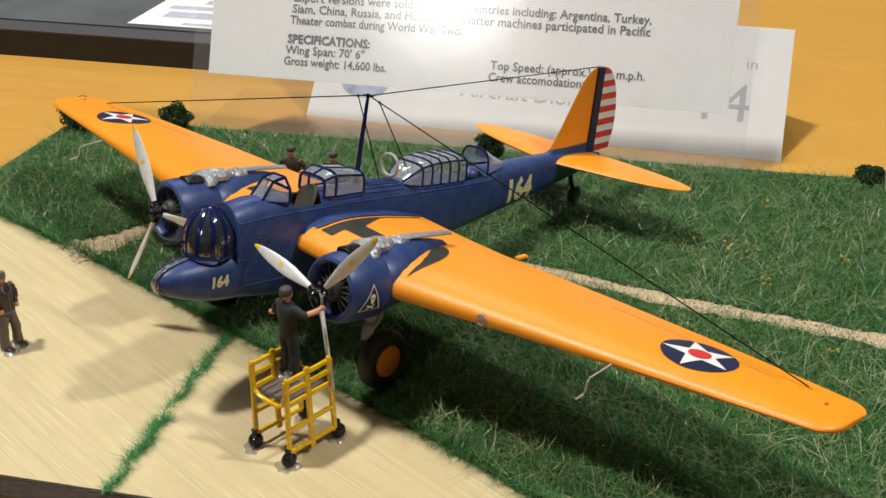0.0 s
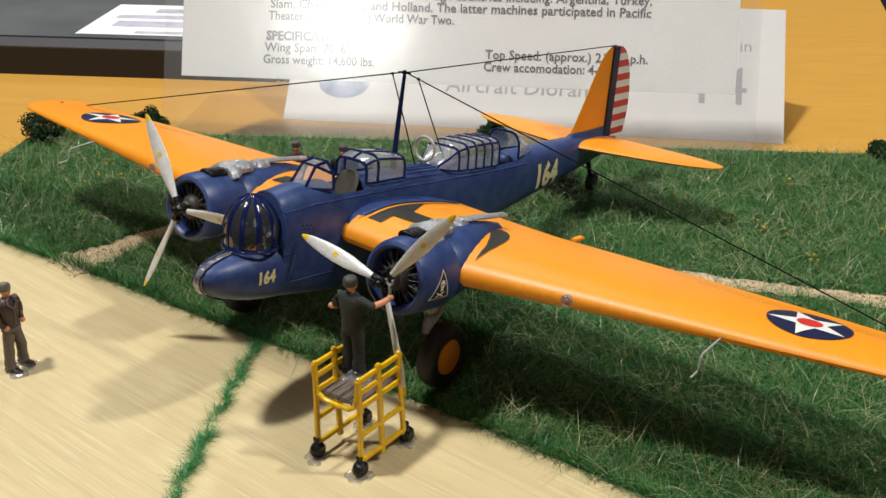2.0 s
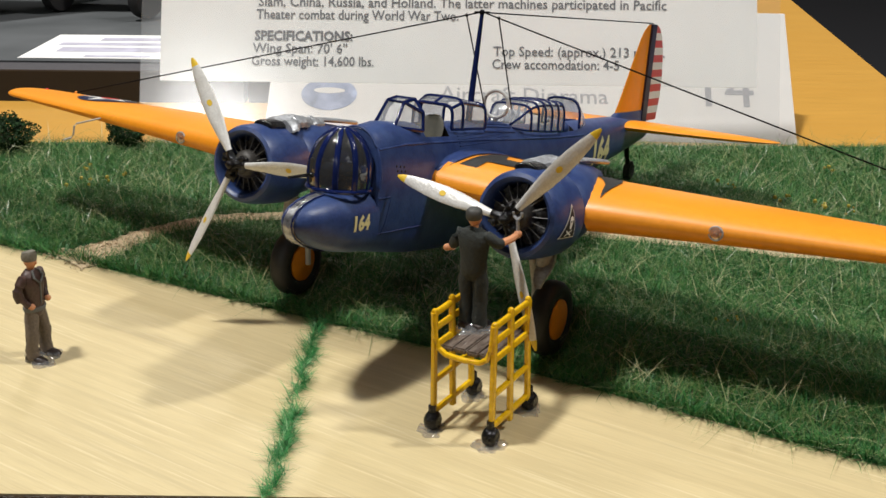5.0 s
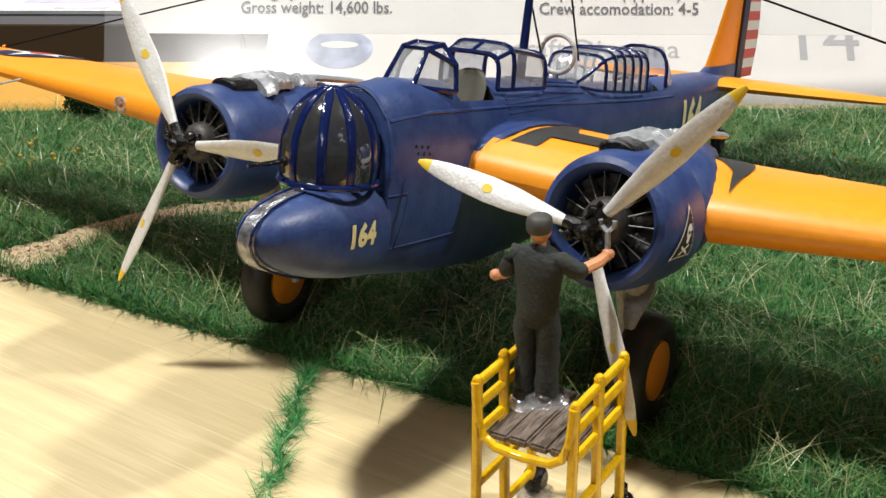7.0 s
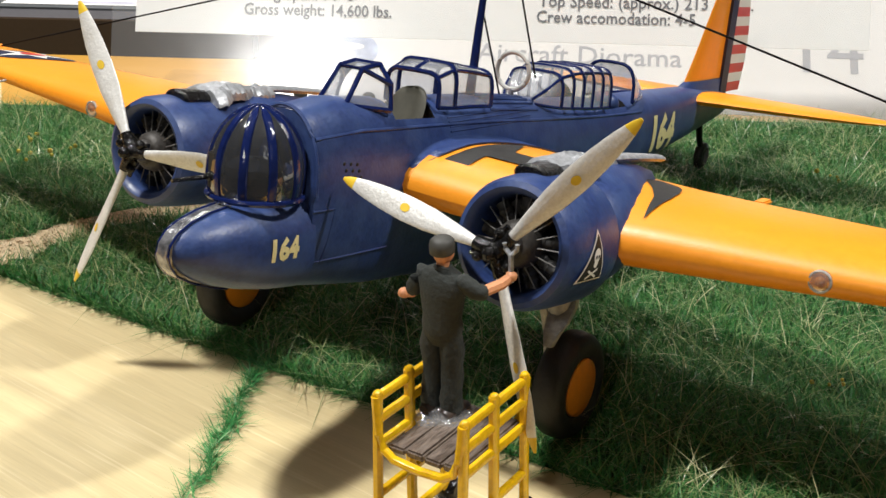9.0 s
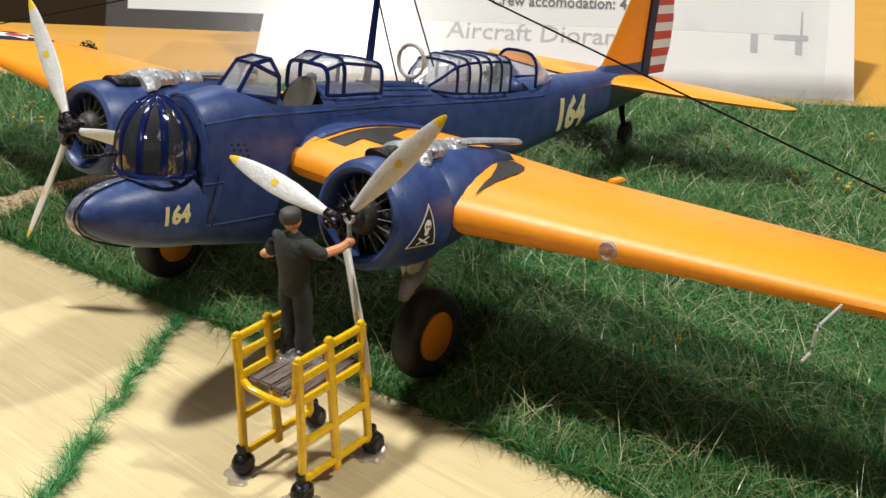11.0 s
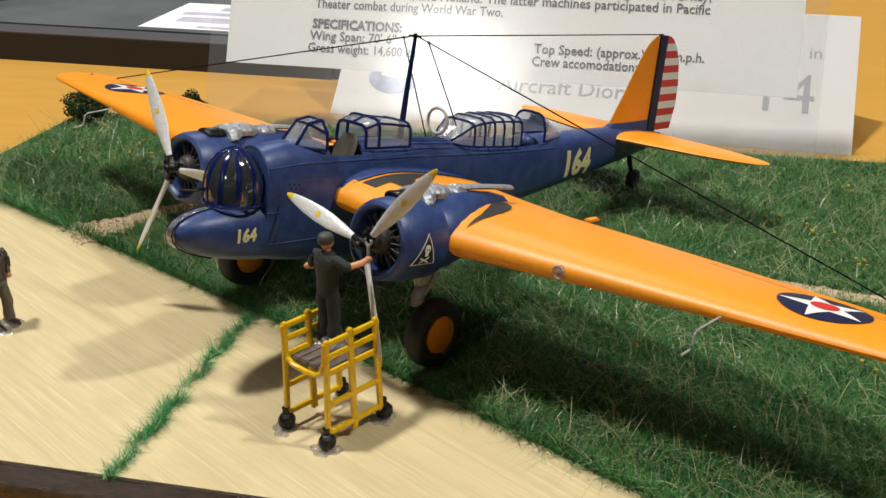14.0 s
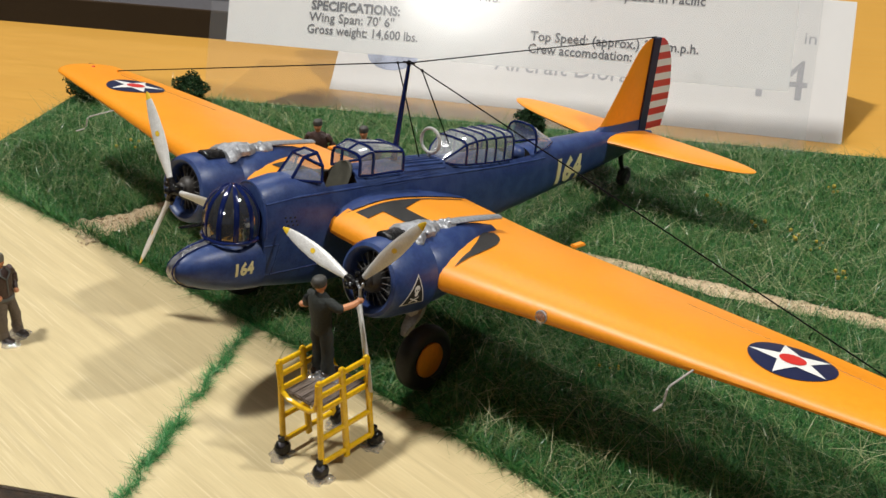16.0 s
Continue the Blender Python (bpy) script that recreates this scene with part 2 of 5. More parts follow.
# The turret's clear plastic carries the interior's shade as a dark tint.
TURRET_GLASS = glass_mat("shade_tinted_clear_plastic", (0.1, 0.125, 0.19), 0.09, 0.04, 0.2, 0.4)
# The panel's slight white is acrylic haze together with a veil of glare.
ACRYL = glass_mat("acrylic_sheet", (0.99, 0.99, 0.99), 0.15, 0.04, 0.03, 0.14, 0.25, 45)
ACRYL_FOOT = glass_mat("clear_acrylic_foot", (0.98, 0.98, 0.98), 0.1, 0.0, 0.02, 0.14, 0.2, 45)
GLUE = glass_mat("dried_clear_glue", (0.92, 0.9, 0.86), 0.05, 0.1, 0.3, 2.5)
SKIN = mat("flesh_paint", (0.6, 0.26, 0.12), 0.5, vary=0.12, scale=3000)
OVERALL = mat("dark_olive_grey_overall", (0.02, 0.024, 0.021), 0.75, vary=0.3, scale=1800, bump=0.5, bscale=1500)
JACKET = mat("dark_brown_leather", (0.055, 0.028, 0.022), 0.45, vary=0.3, scale=1800, bump=0.5, bscale=1500)
TROUSER = mat("drab_brown_cloth", (0.13, 0.1, 0.075), 0.7, vary=0.2, scale=1800, bump=0.5, bscale=1500)
BOOT = mat("dark_brown_boot", (0.03, 0.02, 0.016), 0.35, vary=0.3)
KHAKI = mat("khaki_grey_cloth", (0.15, 0.135, 0.105), 0.7, vary=0.2, scale=1800, bump=0.4)
CAPM = mat("dark_grey_cap", (0.05, 0.048, 0.042), 0.6, vary=0.2)


# ---- mesh helpers ----
class Shape:
    """Collects vertices and faces in full-size metres."""

    def __init__(self):
        self.v, self.f, self.m = [], [], []

    def add(self, verts, faces, slot=0):
        n = len(self.v)
        self.v += [tuple(p) for p in verts]
        self.f += [tuple(n + i for i in f) for f in faces]
        self.m += [slot] * len(faces)
        return self

    def loft(self, rings, cap0=True, cap1=True, closed=True, slot=0):
        k, verts, faces = len(rings[0]), [p for r in rings for p in r], []
        for a in range(len(rings) - 1):
            for b in range(k if closed else k - 1):
                c = (b + 1) % k
                faces.append((a * k + b, a * k + c, (a + 1) * k + c, (a + 1) * k + b))
        if cap0:
            faces.append(tuple(range(k))[::-1])
        if cap1:
            faces.append(tuple((len(rings) - 1) * k + i for i in range(k)))
        return self.add(verts, faces, slot)

    def tube(self, pts, radii, sides=8, slot=0, flat=1.0, ref=None):
        pts = [Vector(p) for p in pts]
        radii = radii if isinstance(radii, (list, tuple)) else [radii] * len(pts)
        rings = []
        for i, p in enumerate(pts):
            d = (pts[min(i + 1, len(pts) - 1)] - pts[max(i - 1, 0)]).normalized()
            up = Vector(ref) if ref else (Vector((0, 0, 1)) if abs(d.z) < 0.9 else Vector((0, 1, 0)))
            s = d.cross(up).normalized()
            q = s.cross(d)
            rings.append([p + (s * math.cos(a) + q * math.sin(a) * flat) * radii[i] for a in (2 * math.pi * j / sides for j in range(sides))])
        return self.loft(rings, slot=slot)

    def box(self, lo, hi, bevel=0.0, slot=0, m=None):
        bm = bmesh.new()
        bmesh.ops.create_cube(bm, size=1)
        c, s = [(a + b) / 2 for a, b in zip(lo, hi)], [b - a for a, b in zip(lo, hi)]
        for v in bm.verts:
            v.co = Vector((c[0] + v.co.x * s[0], c[1] + v.co.y * s[1], c[2] + v.co.z * s[2]))
        if bevel:
            bmesh.ops.bevel(bm, geom=bm.edges[:], offset=bevel, segments=2, affect="EDGES")
        vs = [m @ v.co if m else v.co.copy() for v in bm.verts]
        fs = [[v.index for v in f.verts] for f in bm.faces]
        bm.free()
        return self.add(vs, fs, slot)

    def ball(self, c, r, n=12, k=8, slot=0, m=None):
        rx, ry, rz = r if isinstance(r, (tuple, list)) else (r, r, r)
        rings = []
        for a in range(k + 1):
            t = math.pi * (a + 0.02) / (k + 0.04)
            rings.append([(rx * math.sin(t) * math.cos(2 * math.pi * b / n), ry * math.sin(t) * math.sin(2 * math.pi * b / n), rz * math.cos(t)) for b in range(n)])
        mm = m or Matrix()
        rings = [[Vector(c) + (mm @ Vector(p)) for p in r] for r in rings][::-1]
        return self.loft(rings, slot=slot)

    def lathe(self, profile, c, axis="y", n=32, slot=0, caps=(False, False)):
        rings = []
        for r, h in profile:
            ring = []
            for b in range(n):
                a = 2 * math.pi * b / n
                x, y = r * math.cos(a), r * math.sin(a)
                p = (x, h, y) if axis == "y" else (h, x, y) if axis == "x" else (x, y, h)
                ring.append((c[0] + p[0], c[1] + p[1], c[2] + p[2]))
            rings.append(ring)
        return self.loft(rings, *caps, slot=slot)

    def moved(self, m):
        self.v = [tuple(m @ Vector(p)) for p in self.v]
        return self


ORIGIN = {}


def finish(me, materials, sharp=40):
    for m in materials if isinstance(materials, (list, tuple)) else [materials]:
        me.materials.append(m)
    bm = bmesh.new()
    bm.from_mesh(me)
    bmesh.ops.recalc_face_normals(bm, faces=bm.faces)
    bm.to_mesh(me)
    bm.free()
    me.polygons.foreach_set("use_smooth", [True] * len(me.polygons))
    me.set_sharp_from_angle(angle=radians(sharp))
    me.update()


def build(name, shape, materials, origin, sharp=40):
    me = bpy.data.meshes.new(name)
    o = Vector(origin)
    me.from_pydata([(Vector(p) - o) * U for p in shape.v], [], shape.f)
    if len(set(shape.m)) > 1:
        me.polygons.foreach_set("material_index", shape.m)
    finish(me, materials, sharp)
    return new(name, me)


def empty(name, origin, label, category, group=""):
    ob = new(name)
    ob.empty_display_size = 0.01
    ob.location = Vector(origin) * U
    ORIGIN[ob] = origin
    return tagged(ob, label, category, group)


def part(name, shape, materials, parent, label="", sharp=40):
    ob = build(name, shape, materials, ORIGIN[parent], sharp)
    ob.parent = parent
    ORIGIN[ob] = ORIGIN[parent]
    if label:
        ob["label"] = label
    return ob


def thing(name, shape, materials, origin, label, category, group="", kind="", sharp=40):
    ob = build(name, shape, materials, origin, sharp)
    ob.location = Vector(origin) * U
    ORIGIN[ob] = origin
    return tagged(ob, label, category, group, kind)


def letters(text, size, m, thick=0.01, align="LEFT", bold=0.0):
    """A word in the built-in font, as a shape laid by the pose m."""
    cu = bpy.data.curves.new("word", "FONT")
    cu.body, cu.size, cu.extrude, cu.align_x, cu.resolution_u, cu.offset = text, size, thick, align, 2, bold
    ob = bpy.data.objects.new("word", cu)
    scene.collection.objects.link(ob)
    dg = bpy.context.evaluated_depsgraph_get()
    me = bpy.data.meshes.new_from_object(ob.evaluated_get(dg))
    s = Shape().add([m @ v.co for v in me.vertices], [tuple(p.vertices) for p in me.polygons])
    bpy.data.objects.remove(ob)
    bpy.data.meshes.remove(me)
    bpy.data.curves.remove(cu)
    return s


def frame_of(o, d, up):
    """A pose with x along d and y along up."""
    d, up = Vector(d).normalized(), Vector(up).normalized()
    n = d.cross(up).normalized()
    m = Matrix((d, n.cross(d), n)).transposed().to_4x4()
    m.translation = Vector(o)
    return m


# ---- the hall and the table ----
FLOOR_Z = -0.76 / U
ALONG, ACROSS = Vector((0.876, 0.482, 0)), Vector((-0.482, 0.876, 0))


def on_table(s, p, z=-0.52):
    return ALONG * s + ACROSS * p + Vector((0, 0, z))


def slab(corners, z0, z1, slot=0):
    s, n = Shape(), len(corners)
    return s.loft([[(c[0], c[1], z0) for c in corners], [(c[0], c[1], z1) for c in corners]], slot=slot)


R = 9.0 / U
thing("floor", slab([(-R, -R), (R, -R), (R, R), (-R, R)], FLOOR_Z - 8, FLOOR_Z), FLOORM, (0, 0, FLOOR_Z), "dark carpeted hall floor", "floor", kind="structure")
# Ceiling and walls lie out of view; their dark greys limit bounced light.
thing("ceiling", slab([(-R, -R), (R, -R), (R, R), (-R, R)], 5.3 / U, 5.4 / U), CEILM, (0, 0, 5.3 / U), "dull grey hall ceiling, out of view", "ceiling", kind="structure")
for nm, a, b in (("wall_north", (-R, R), (R, R + 10)), ("wall_south", (-R, -R - 10), (R, -R)), ("wall_east", (R, -R), (R + 10, R)), ("wall_west", (-R - 10, -R), (-R, R))):
    thing(nm, slab([a, (b[0], a[1]), b, (a[0], b[1])], FLOOR_Z, 5.3 / U), WALLM, (a[0], a[1], FLOOR_Z), "plain painted hall wall, out of view", "wall", kind="structure")

table = empty("display_table", on_table(-20, 15, FLOOR_Z), "honey-coloured wooden display table under the diorama", "table")
T_ALONG, T_ACROSS = Vector((0.915, 0.403, 0)), Vector((-0.403, 0.915, 0))
part("tabletop", slab([T_ALONG * a + T_ACROSS * c for a, c in ((-120, -7.6), (14.3, -7.6), (14.3, 60), (-120, 60))], -2.6, -0.52), TABLE, table)
for a, c in ((-110, -4), (10, -4), (10, 56), (-110, 56)):
    c = T_ALONG * a + T_ACROSS * c
    part("leg", Shape().tube([(c.x, c.y, FLOOR_Z), (c.x, c.y, -2.6)], 1.4, 12), BLACKMETAL, table)

# ---- the diorama base ----
BASE = [(-7.8, -9.05), (13.0, 2.53), (7.05, 19.15), (-15.55, 6.0)]
EDGE = [(-12.75, 0.5), (-9.47, 0.6), (-5.6, 0.73), (-2.42, 0.74), (0.18, 0.78), (3.2, 0.76), (6.12, 0.67), (9.54, 0.6)]


base = empty("diorama_base", (0, 3, -0.52), "wooden diorama base with stained dark edges on the table", "diorama base")
part("board", slab(BASE, -0.515, -0.06), WOODEDGE, base)
EDGEWOOD = mat("rough_dark_varnished_wood", (0.024, 0.014, 0.008), 0.3, vary=0.6, scale=1800, bump=1.0, bscale=2200, stretch=(1, 3, 1, -29), second=(0.085, 0.05, 0.024), amount=0.45, sscale=420)
prow, out = [], Vector((BASE[1][1] - BASE[0][1], BASE[0][0] - BASE[1][0], 0)).normalized()
for k in range(41):
    c = Vector((BASE[0][0], BASE[0][1], 0)).lerp(Vector((BASE[1][0], BASE[1][1], 0)), k / 40)
    prow.append([c + out * o + Vector((0, 0, z)) for o, z in ((-0.02, -0.51), (-0.02, -0.02), (0.05, -0.015), (0.06, -0.035), (0.29, -0.1), (0.33, -0.115), (0.355, -0.15), (0.37, -0.2), (0.38, -0.36), (0.3, -0.51))])
part("moulding", Shape().loft(prow), EDGEWOOD, base, "speckled dark varnished wood moulding")
part("apron", slab([BASE[0], EDGE[-1], *EDGE[-2::-1]], -0.056, 0.0), TARMAC, base, "cream-painted apron with brushed streaks")
part("turf", slab([EDGE[0], *EDGE[1:], BASE[1], BASE[2], BASE[3]], -0.056, -0.012), SOIL, base, "dark green turf under the grass")

# The sandy track across the turf.
TRACK = [((-7.36, 0.56), 1.4), ((-7.12, 1.55), 0.8), ((-7.08, 2.8), 0.55), ((-6.5, 4.1), 0.5), ((-4.67, 5.4), 0.46), ((-1.96, 6.36), 0.46), ((1.65, 7.47), 0.44), ((4.87, 8.24), 0.48), ((6.92, 9.0), 0.48), ((9.1, 9.76), 0.52), ((10.6, 10.2), 0.52)]
tp = np.array([c for c, _ in TRACK])
tw = np.array([w for _, w in TRACK])
tt = np.linspace(0, len(TRACK) - 1, 90)
TX, TY, TW = (np.interp(tt, range(len(TRACK)), a) for a in (tp[:, 0], tp[:, 1], tw))
for _ in range(6):
    TX[1:-1], TY[1:-1] = (TX[:-2] + TX[1:-1] + TX[2:]) / 3, (TY[:-2] + TY[1:-1] + TY[2:]) / 3
rng = np.random.default_rng(5)
s, rows = Shape(), []
for i in range(90):
    d = Vector((TX[min(i + 1, 89)] - TX[max(i - 1, 0)], TY[min(i + 1, 89)] - TY[max(i - 1, 0)], 0)).normalized()
    q, w = Vector((-d.y, d.x, 0)), TW[i] * 0.5 * (1 + 0.18 * rng.standard_normal())
    c = Vector((TX[i], TY[i], 0))
    rows.append([c + q * w * k + Vector((0, 0, 0.05 * (1 - abs(k)) + 0.008 + 0.02 * rng.random())) for k in (-1, -0.6, -0.2, 0.2, 0.6, 1)])
thing("gravel_track", s.loft(rows, False, False, False), SAND, (0, 5, 0), "narrow track of sandy gravel through the grass", "gravel track", kind="stuff")


s = Shape()
for _ in range(2600):
    i = int(rng.integers(0, 90))
    e = rng.uniform(-1, 1)
    d = Vector((TX[min(i + 1, 89)] - TX[max(i - 1, 0)], TY[min(i + 1, 89)] - TY[max(i - 1, 0)], 0)).normalized()
    step = rng.uniform(-0.14, 0.14)
    c = Vector((TX[i], TY[i], 0.05 * (1 - abs(e)) + 0.02)) + d * step + Vector((-d.y, d.x, 0)) * e * TW[i] * 0.52
    r = 0.014 + 0.026 * rng.random() ** 2
    q = [Vector(rng.normal(0, 1, 3)).normalized() * r for _ in range(3)]
    s.add([c + q[0], c - q[0], c + q[1], c - q[1], c + q[2], c - q[2]], [(0, 2, 4), (2, 1, 4), (1, 3, 4), (3, 0, 4), (2, 0, 5), (1, 2, 5), (3, 1, 5), (0, 3, 5)])
thing("pebbles", s, island_mat("pale_pebbles", [(0.0, (0.3, 0.22, 0.13)), (0.6, (0.5, 0.4, 0.26)), (1.0, (0.66, 0.57, 0.42))], 0.85), (0, 5, 0), "fine pale pebbles scattered along the gravel track", "pebbles", kind="stuff")


# ---- grass ----
def inside(x, y, poly, inset=0.12):
    ok = np.ones(len(x), bool)
    for (ax, ay), (bx, by) in zip(poly, poly[1:] + poly[:1]):
        n = math.hypot(bx - ax, by - ay)
        ok &= ((bx - ax) * (y - ay) - (by - ay) * (x - ax)) / n > inset
    return ok


def blades(name, x, y, z, length, width, lean, bend, segs, material, label, category, seed, origin=(0, 6, 0)):
    """Many thin curved blades in one mesh."""
    g = np.random.default_rng(seed)
    n = len(x)
    th = g.uniform(0, 2 * np.pi, n)
    dx, dy = np.cos(th), np.sin(th)
    tw_ = th + np.pi / 2 + g.normal(0, 0.5, n)
    wx, wy = np.cos(tw_), np.sin(tw_)
    verts = np.zeros((n, 2 * segs + 1, 3))
    px, py, pz = x.copy(), y.copy(), z.copy()
    ang = lean.copy()
    for k in range(segs + 1):
        w = width * (1 - k / segs) ** 0.7 * 0.5
        if k < segs:
            verts[:, 2 * k] = np.stack([px - wx * w, py - wy * w, pz], 1)
            verts[:, 2 * k + 1] = np.stack([px + wx * w, py + wy * w, pz], 1)
        else:
            verts[:, 2 * k] = np.stack([px, py, pz], 1)
        st = length / segs
        px, py, pz = px + dx * np.sin(ang) * st, py + dy * np.sin(ang) * st, np.maximum(pz + np.cos(ang) * st, 0.01)
        ang = ang + bend / segs
    verts = (verts - np.array(origin)) * U
    quads = np.array([[2 * k, 2 * k + 1, 2 * k + 3, 2 * k + 2] for k in range(segs - 1)]).reshape(-1)
    tri_ = np.array([2 * segs - 2, 2 * segs - 1, 2 * segs])
    loop1 = np.concatenate([quads, tri_])
    loops = (loop1[None] + (np.arange(n) * (2 * segs + 1))[:, None]).ravel()
    tot1 = np.array([4] * (segs - 1) + [3])
    totals = np.tile(tot1, n)
    me = bpy.data.meshes.new(name)
    me.vertices.add(verts.size // 3)
    me.vertices.foreach_set("co", verts.ravel())
    me.loops.add(len(loops))
    me.loops.foreach_set("vertex_index", loops.astype(np.int32))
    me.polygons.add(len(totals))
    me.polygons.foreach_set("loop_start", np.concatenate([[0], np.cumsum(totals)[:-1]]).astype(np.int32))
    me.polygons.foreach_set("use_smooth", np.ones(len(totals), bool))
    me.materials.append(material)
    me.update(calc_edges=True)
    ob = new(name, me)
    ob.location = Vector(origin) * U
    return tagged(ob, label, category, kind="stuff")


def turf_points(n, seed, margin=0.0, gap=0.5):
    g = np.random.default_rng(seed)
    x, y = g.uniform(-15.6, 13.1, n), g.uniform(0.4, 19.2, n)
    ok = inside(x, y, BASE) & (y > np.interp(x, [p[0] for p in EDGE], [p[1] for p in EDGE]) + margin + 0.05 * g.standard_normal(n))
    near = np.full(n, 9.0)
    for a, b, w in zip(TX, TY, TW):
        near = np.minimum(near, np.hypot(x - a, y - b) / (w * gap))
    ok &= near > 1 + 0.15 * g.standard_normal(n)
    return x[ok], y[ok], g


gx, gy, g = turf_points(590000, 11)
n = len(gx)
patch = np.sin(gx * 1.3 + np.sin(gy * 0.9) * 2) * np.sin(gy * 1.1 + 1.7)
blades("grass", gx, gy, np.full(n, -0.01), g.uniform(0.1, 0.3, n) * (1 + 0.35 * patch), g.uniform(0.009, 0.018, n), g.uniform(0.35, 1.35, n), g.uniform(0, 0.7, n), 2, GRASS, "dense short green static grass covering the turf", "grass", 1)
gx, gy, g = turf_points(40000, 12)
n = len(gx)
blades("long_grass", gx, gy, np.full(n, 0.05), 0.35 + 0.75 * g.random(n) ** 1.6, g.uniform(0.007, 0.014, n), g.uniform(0.7, 1.4, n), g.uniform(0.1, 1.2, n), 5, STRAND, "long pale strands of dry grass lying over the turf", "grass", 2)
# Bright joint of grass in the apron.
g = np.random.default_rng(21)
N = 1900
tuft = np.sort(g.uniform(0, 1, 120))
pick = g.integers(0, 120, N)
k = np.clip(tuft[pick] + g.normal(0, 0.014, N), 0, 1)
spread = 0.035 + 0.025 * np.sin(k * 9) ** 2
gx = -1.39 + 2.57 * k + g.normal(0, 1, N) * spread + 0.05 * np.sin(k * 37)
gy = 0.47 - 4.63 * k + g.normal(0, 0.05, N)
size = g.uniform(0.6, 1.2, 120)[pick]
blades("grass_joint", gx, gy, g.uniform(0, 0.05, N), g.uniform(0.14, 0.36, N) * size, g.uniform(0.009, 0.015, N), g.uniform(0.6, 1.65, N), g.uniform(-0.3, 0.2, N), 2, BRIGHT, "line of bright green grass growing in an apron joint", "grass", 3, (0, -1.6, 0))
# Fringe along the apron's edge.
gx = g.uniform(-12.5, 9.3, 5000)
gy = np.interp(gx, [p[0] for p in EDGE], [p[1] for p in EDGE]) + np.abs(g.normal(0, 0.1, 5000)) - 0.03
blades("grass_fringe", gx, gy, np.full(5000, -0.01), g.uniform(0.2, 0.5, 5000), g.uniform(0.014, 0.024, 5000), g.uniform(0.4, 1.3, 5000), g.uniform(0, 0.8, 5000), 3, GRASS, "ragged green grass fringe along the apron edge", "grass", 4, (0, 1, 0))

# Long strands that hang over the apron's edge.
gx = np.concatenate([g.uniform(3.2, 9.3, 190), g.uniform(-3.2, -0.3, 90), g.uniform(-0.2, 2.0, 40)])
gy = np.interp(gx, [p[0] for p in EDGE], [p[1] for p in EDGE]) + np.abs(g.normal(0, 0.3, 320))
blades("overhanging_grass", gx, gy, np.full(320, 0.02), g.uniform(0.5, 1.3, 320), g.uniform(0.007, 0.013, 320), g.uniform(1.05, 1.5, 320), g.uniform(0.0, 0.9, 320), 6, STRAND, "long curved grass strands hanging over the apron edge", "grass", 6, (3, 1, 0))

# Ochre flock in the grass.
s = Shape()
for cx, cy in ((3.97, 14.25), (3.59, 11.15), (4.38, 11.4), (5.15, 11.05), (8.54, 8.4), (6.85, 12.45), (5.95, 10.27), (-10.1, 4.94), (-10.6, 4.28), (-11.4, 5.15), (2.2, 11.6), (7.89, 6.04), (4.56, 4.2)):
    for _ in range(4):
        s.ball((cx + rng.normal(0, 0.14), cy + rng.normal(0, 0.14), 0.15 + rng.normal(0, 0.04)), 0.025 + 0.035 * rng.random(), 6, 4)
thing("flower_flock", s, FLOWER, (3, 10, 0), "small ochre flock flowers scattered in the grass", "flowers", kind="stuff")


# ---- bushes ----
def bush(c, r, h, seed):
    g = np.random.default_rng(seed)
    ob = empty("bush", c, "dark green clump-foliage bush on the grass", "bush", "bushes round the turf")
    t = Shape()
    t.tube([c, (c[0], c[1], c[2] + h * 0.5)], [0.07, 0.04], 7)
    for k in range(5):
        a = k * 1.25
        t.tube([(c[0], c[1], c[2] + h * 0.25), (c[0] + r * 0.6 * math.cos(a), c[1] + r * 0.6 * math.sin(a), c[2] + h * 0.65)], [0.04, 0.015], 5)
    part("trunk", t, TROUSER, ob)
    f = Shape()
    for _ in range(2600):
        d = Vector(g.normal(0, 1, 3)).normalized()
        lump = 1 + 0.22 * math.sin(5 * d.x + seed) * math.sin(4 * d.y + 1) + 0.15 * math.sin(7 * d.z + 2 * d.x)
        q = g.uniform(0.45, 1.0) ** 0.5 * lump
        p = Vector((c[0] + d.x * r * q, c[1] + d.y * r * q, c[2] + h * 0.52 + d.z * h * 0.5 * q))
        if p.z < 0.05:
            continue
        e1, e2 = Vector(g.normal(0, 1, 3)).normalized() * 0.045, Vector(g.normal(0, 1, 3)).normalized() * 0.045
        e3 = e1.cross(e2).normalized() * 0.03
        f.add([p - e1, p + e1, p + e2, p + e3], [(0, 1, 2), (0, 1, 3), (1, 2, 3), (0, 2, 3)])
    part("crown", f, FOLIAGE, ob)


bush((-12.24, 7.35, 0), 0.45, 0.85, 1)
bush((-14.63, 5.6, 0), 0.6, 0.88, 2)
bush((-3.39, 11.62, 0), 0.36, 1.1, 3)
bush((5.23, 17.68, 0), 0.42, 0.47, 4)


# ---- the bomber ----
AIR = Matrix.Translation((0, 3.6, 2.88)) @ Matrix.Rotation(radians(-0.8), 4, "Z") @ Matrix.Translation((0, -3.6, 0)) @ Matrix.Rotation(radians(-9), 4, "X")
bomber = empty("model_bomber", (0, 3, 0), "blue twin-engine model bomber with orange wings on the grass", "model aircraft")


def air(name, shape, materials, parent=None, label="", sharp=40):
    return part(name, shape.moved(AIR), materials, parent or bomber, label, sharp)


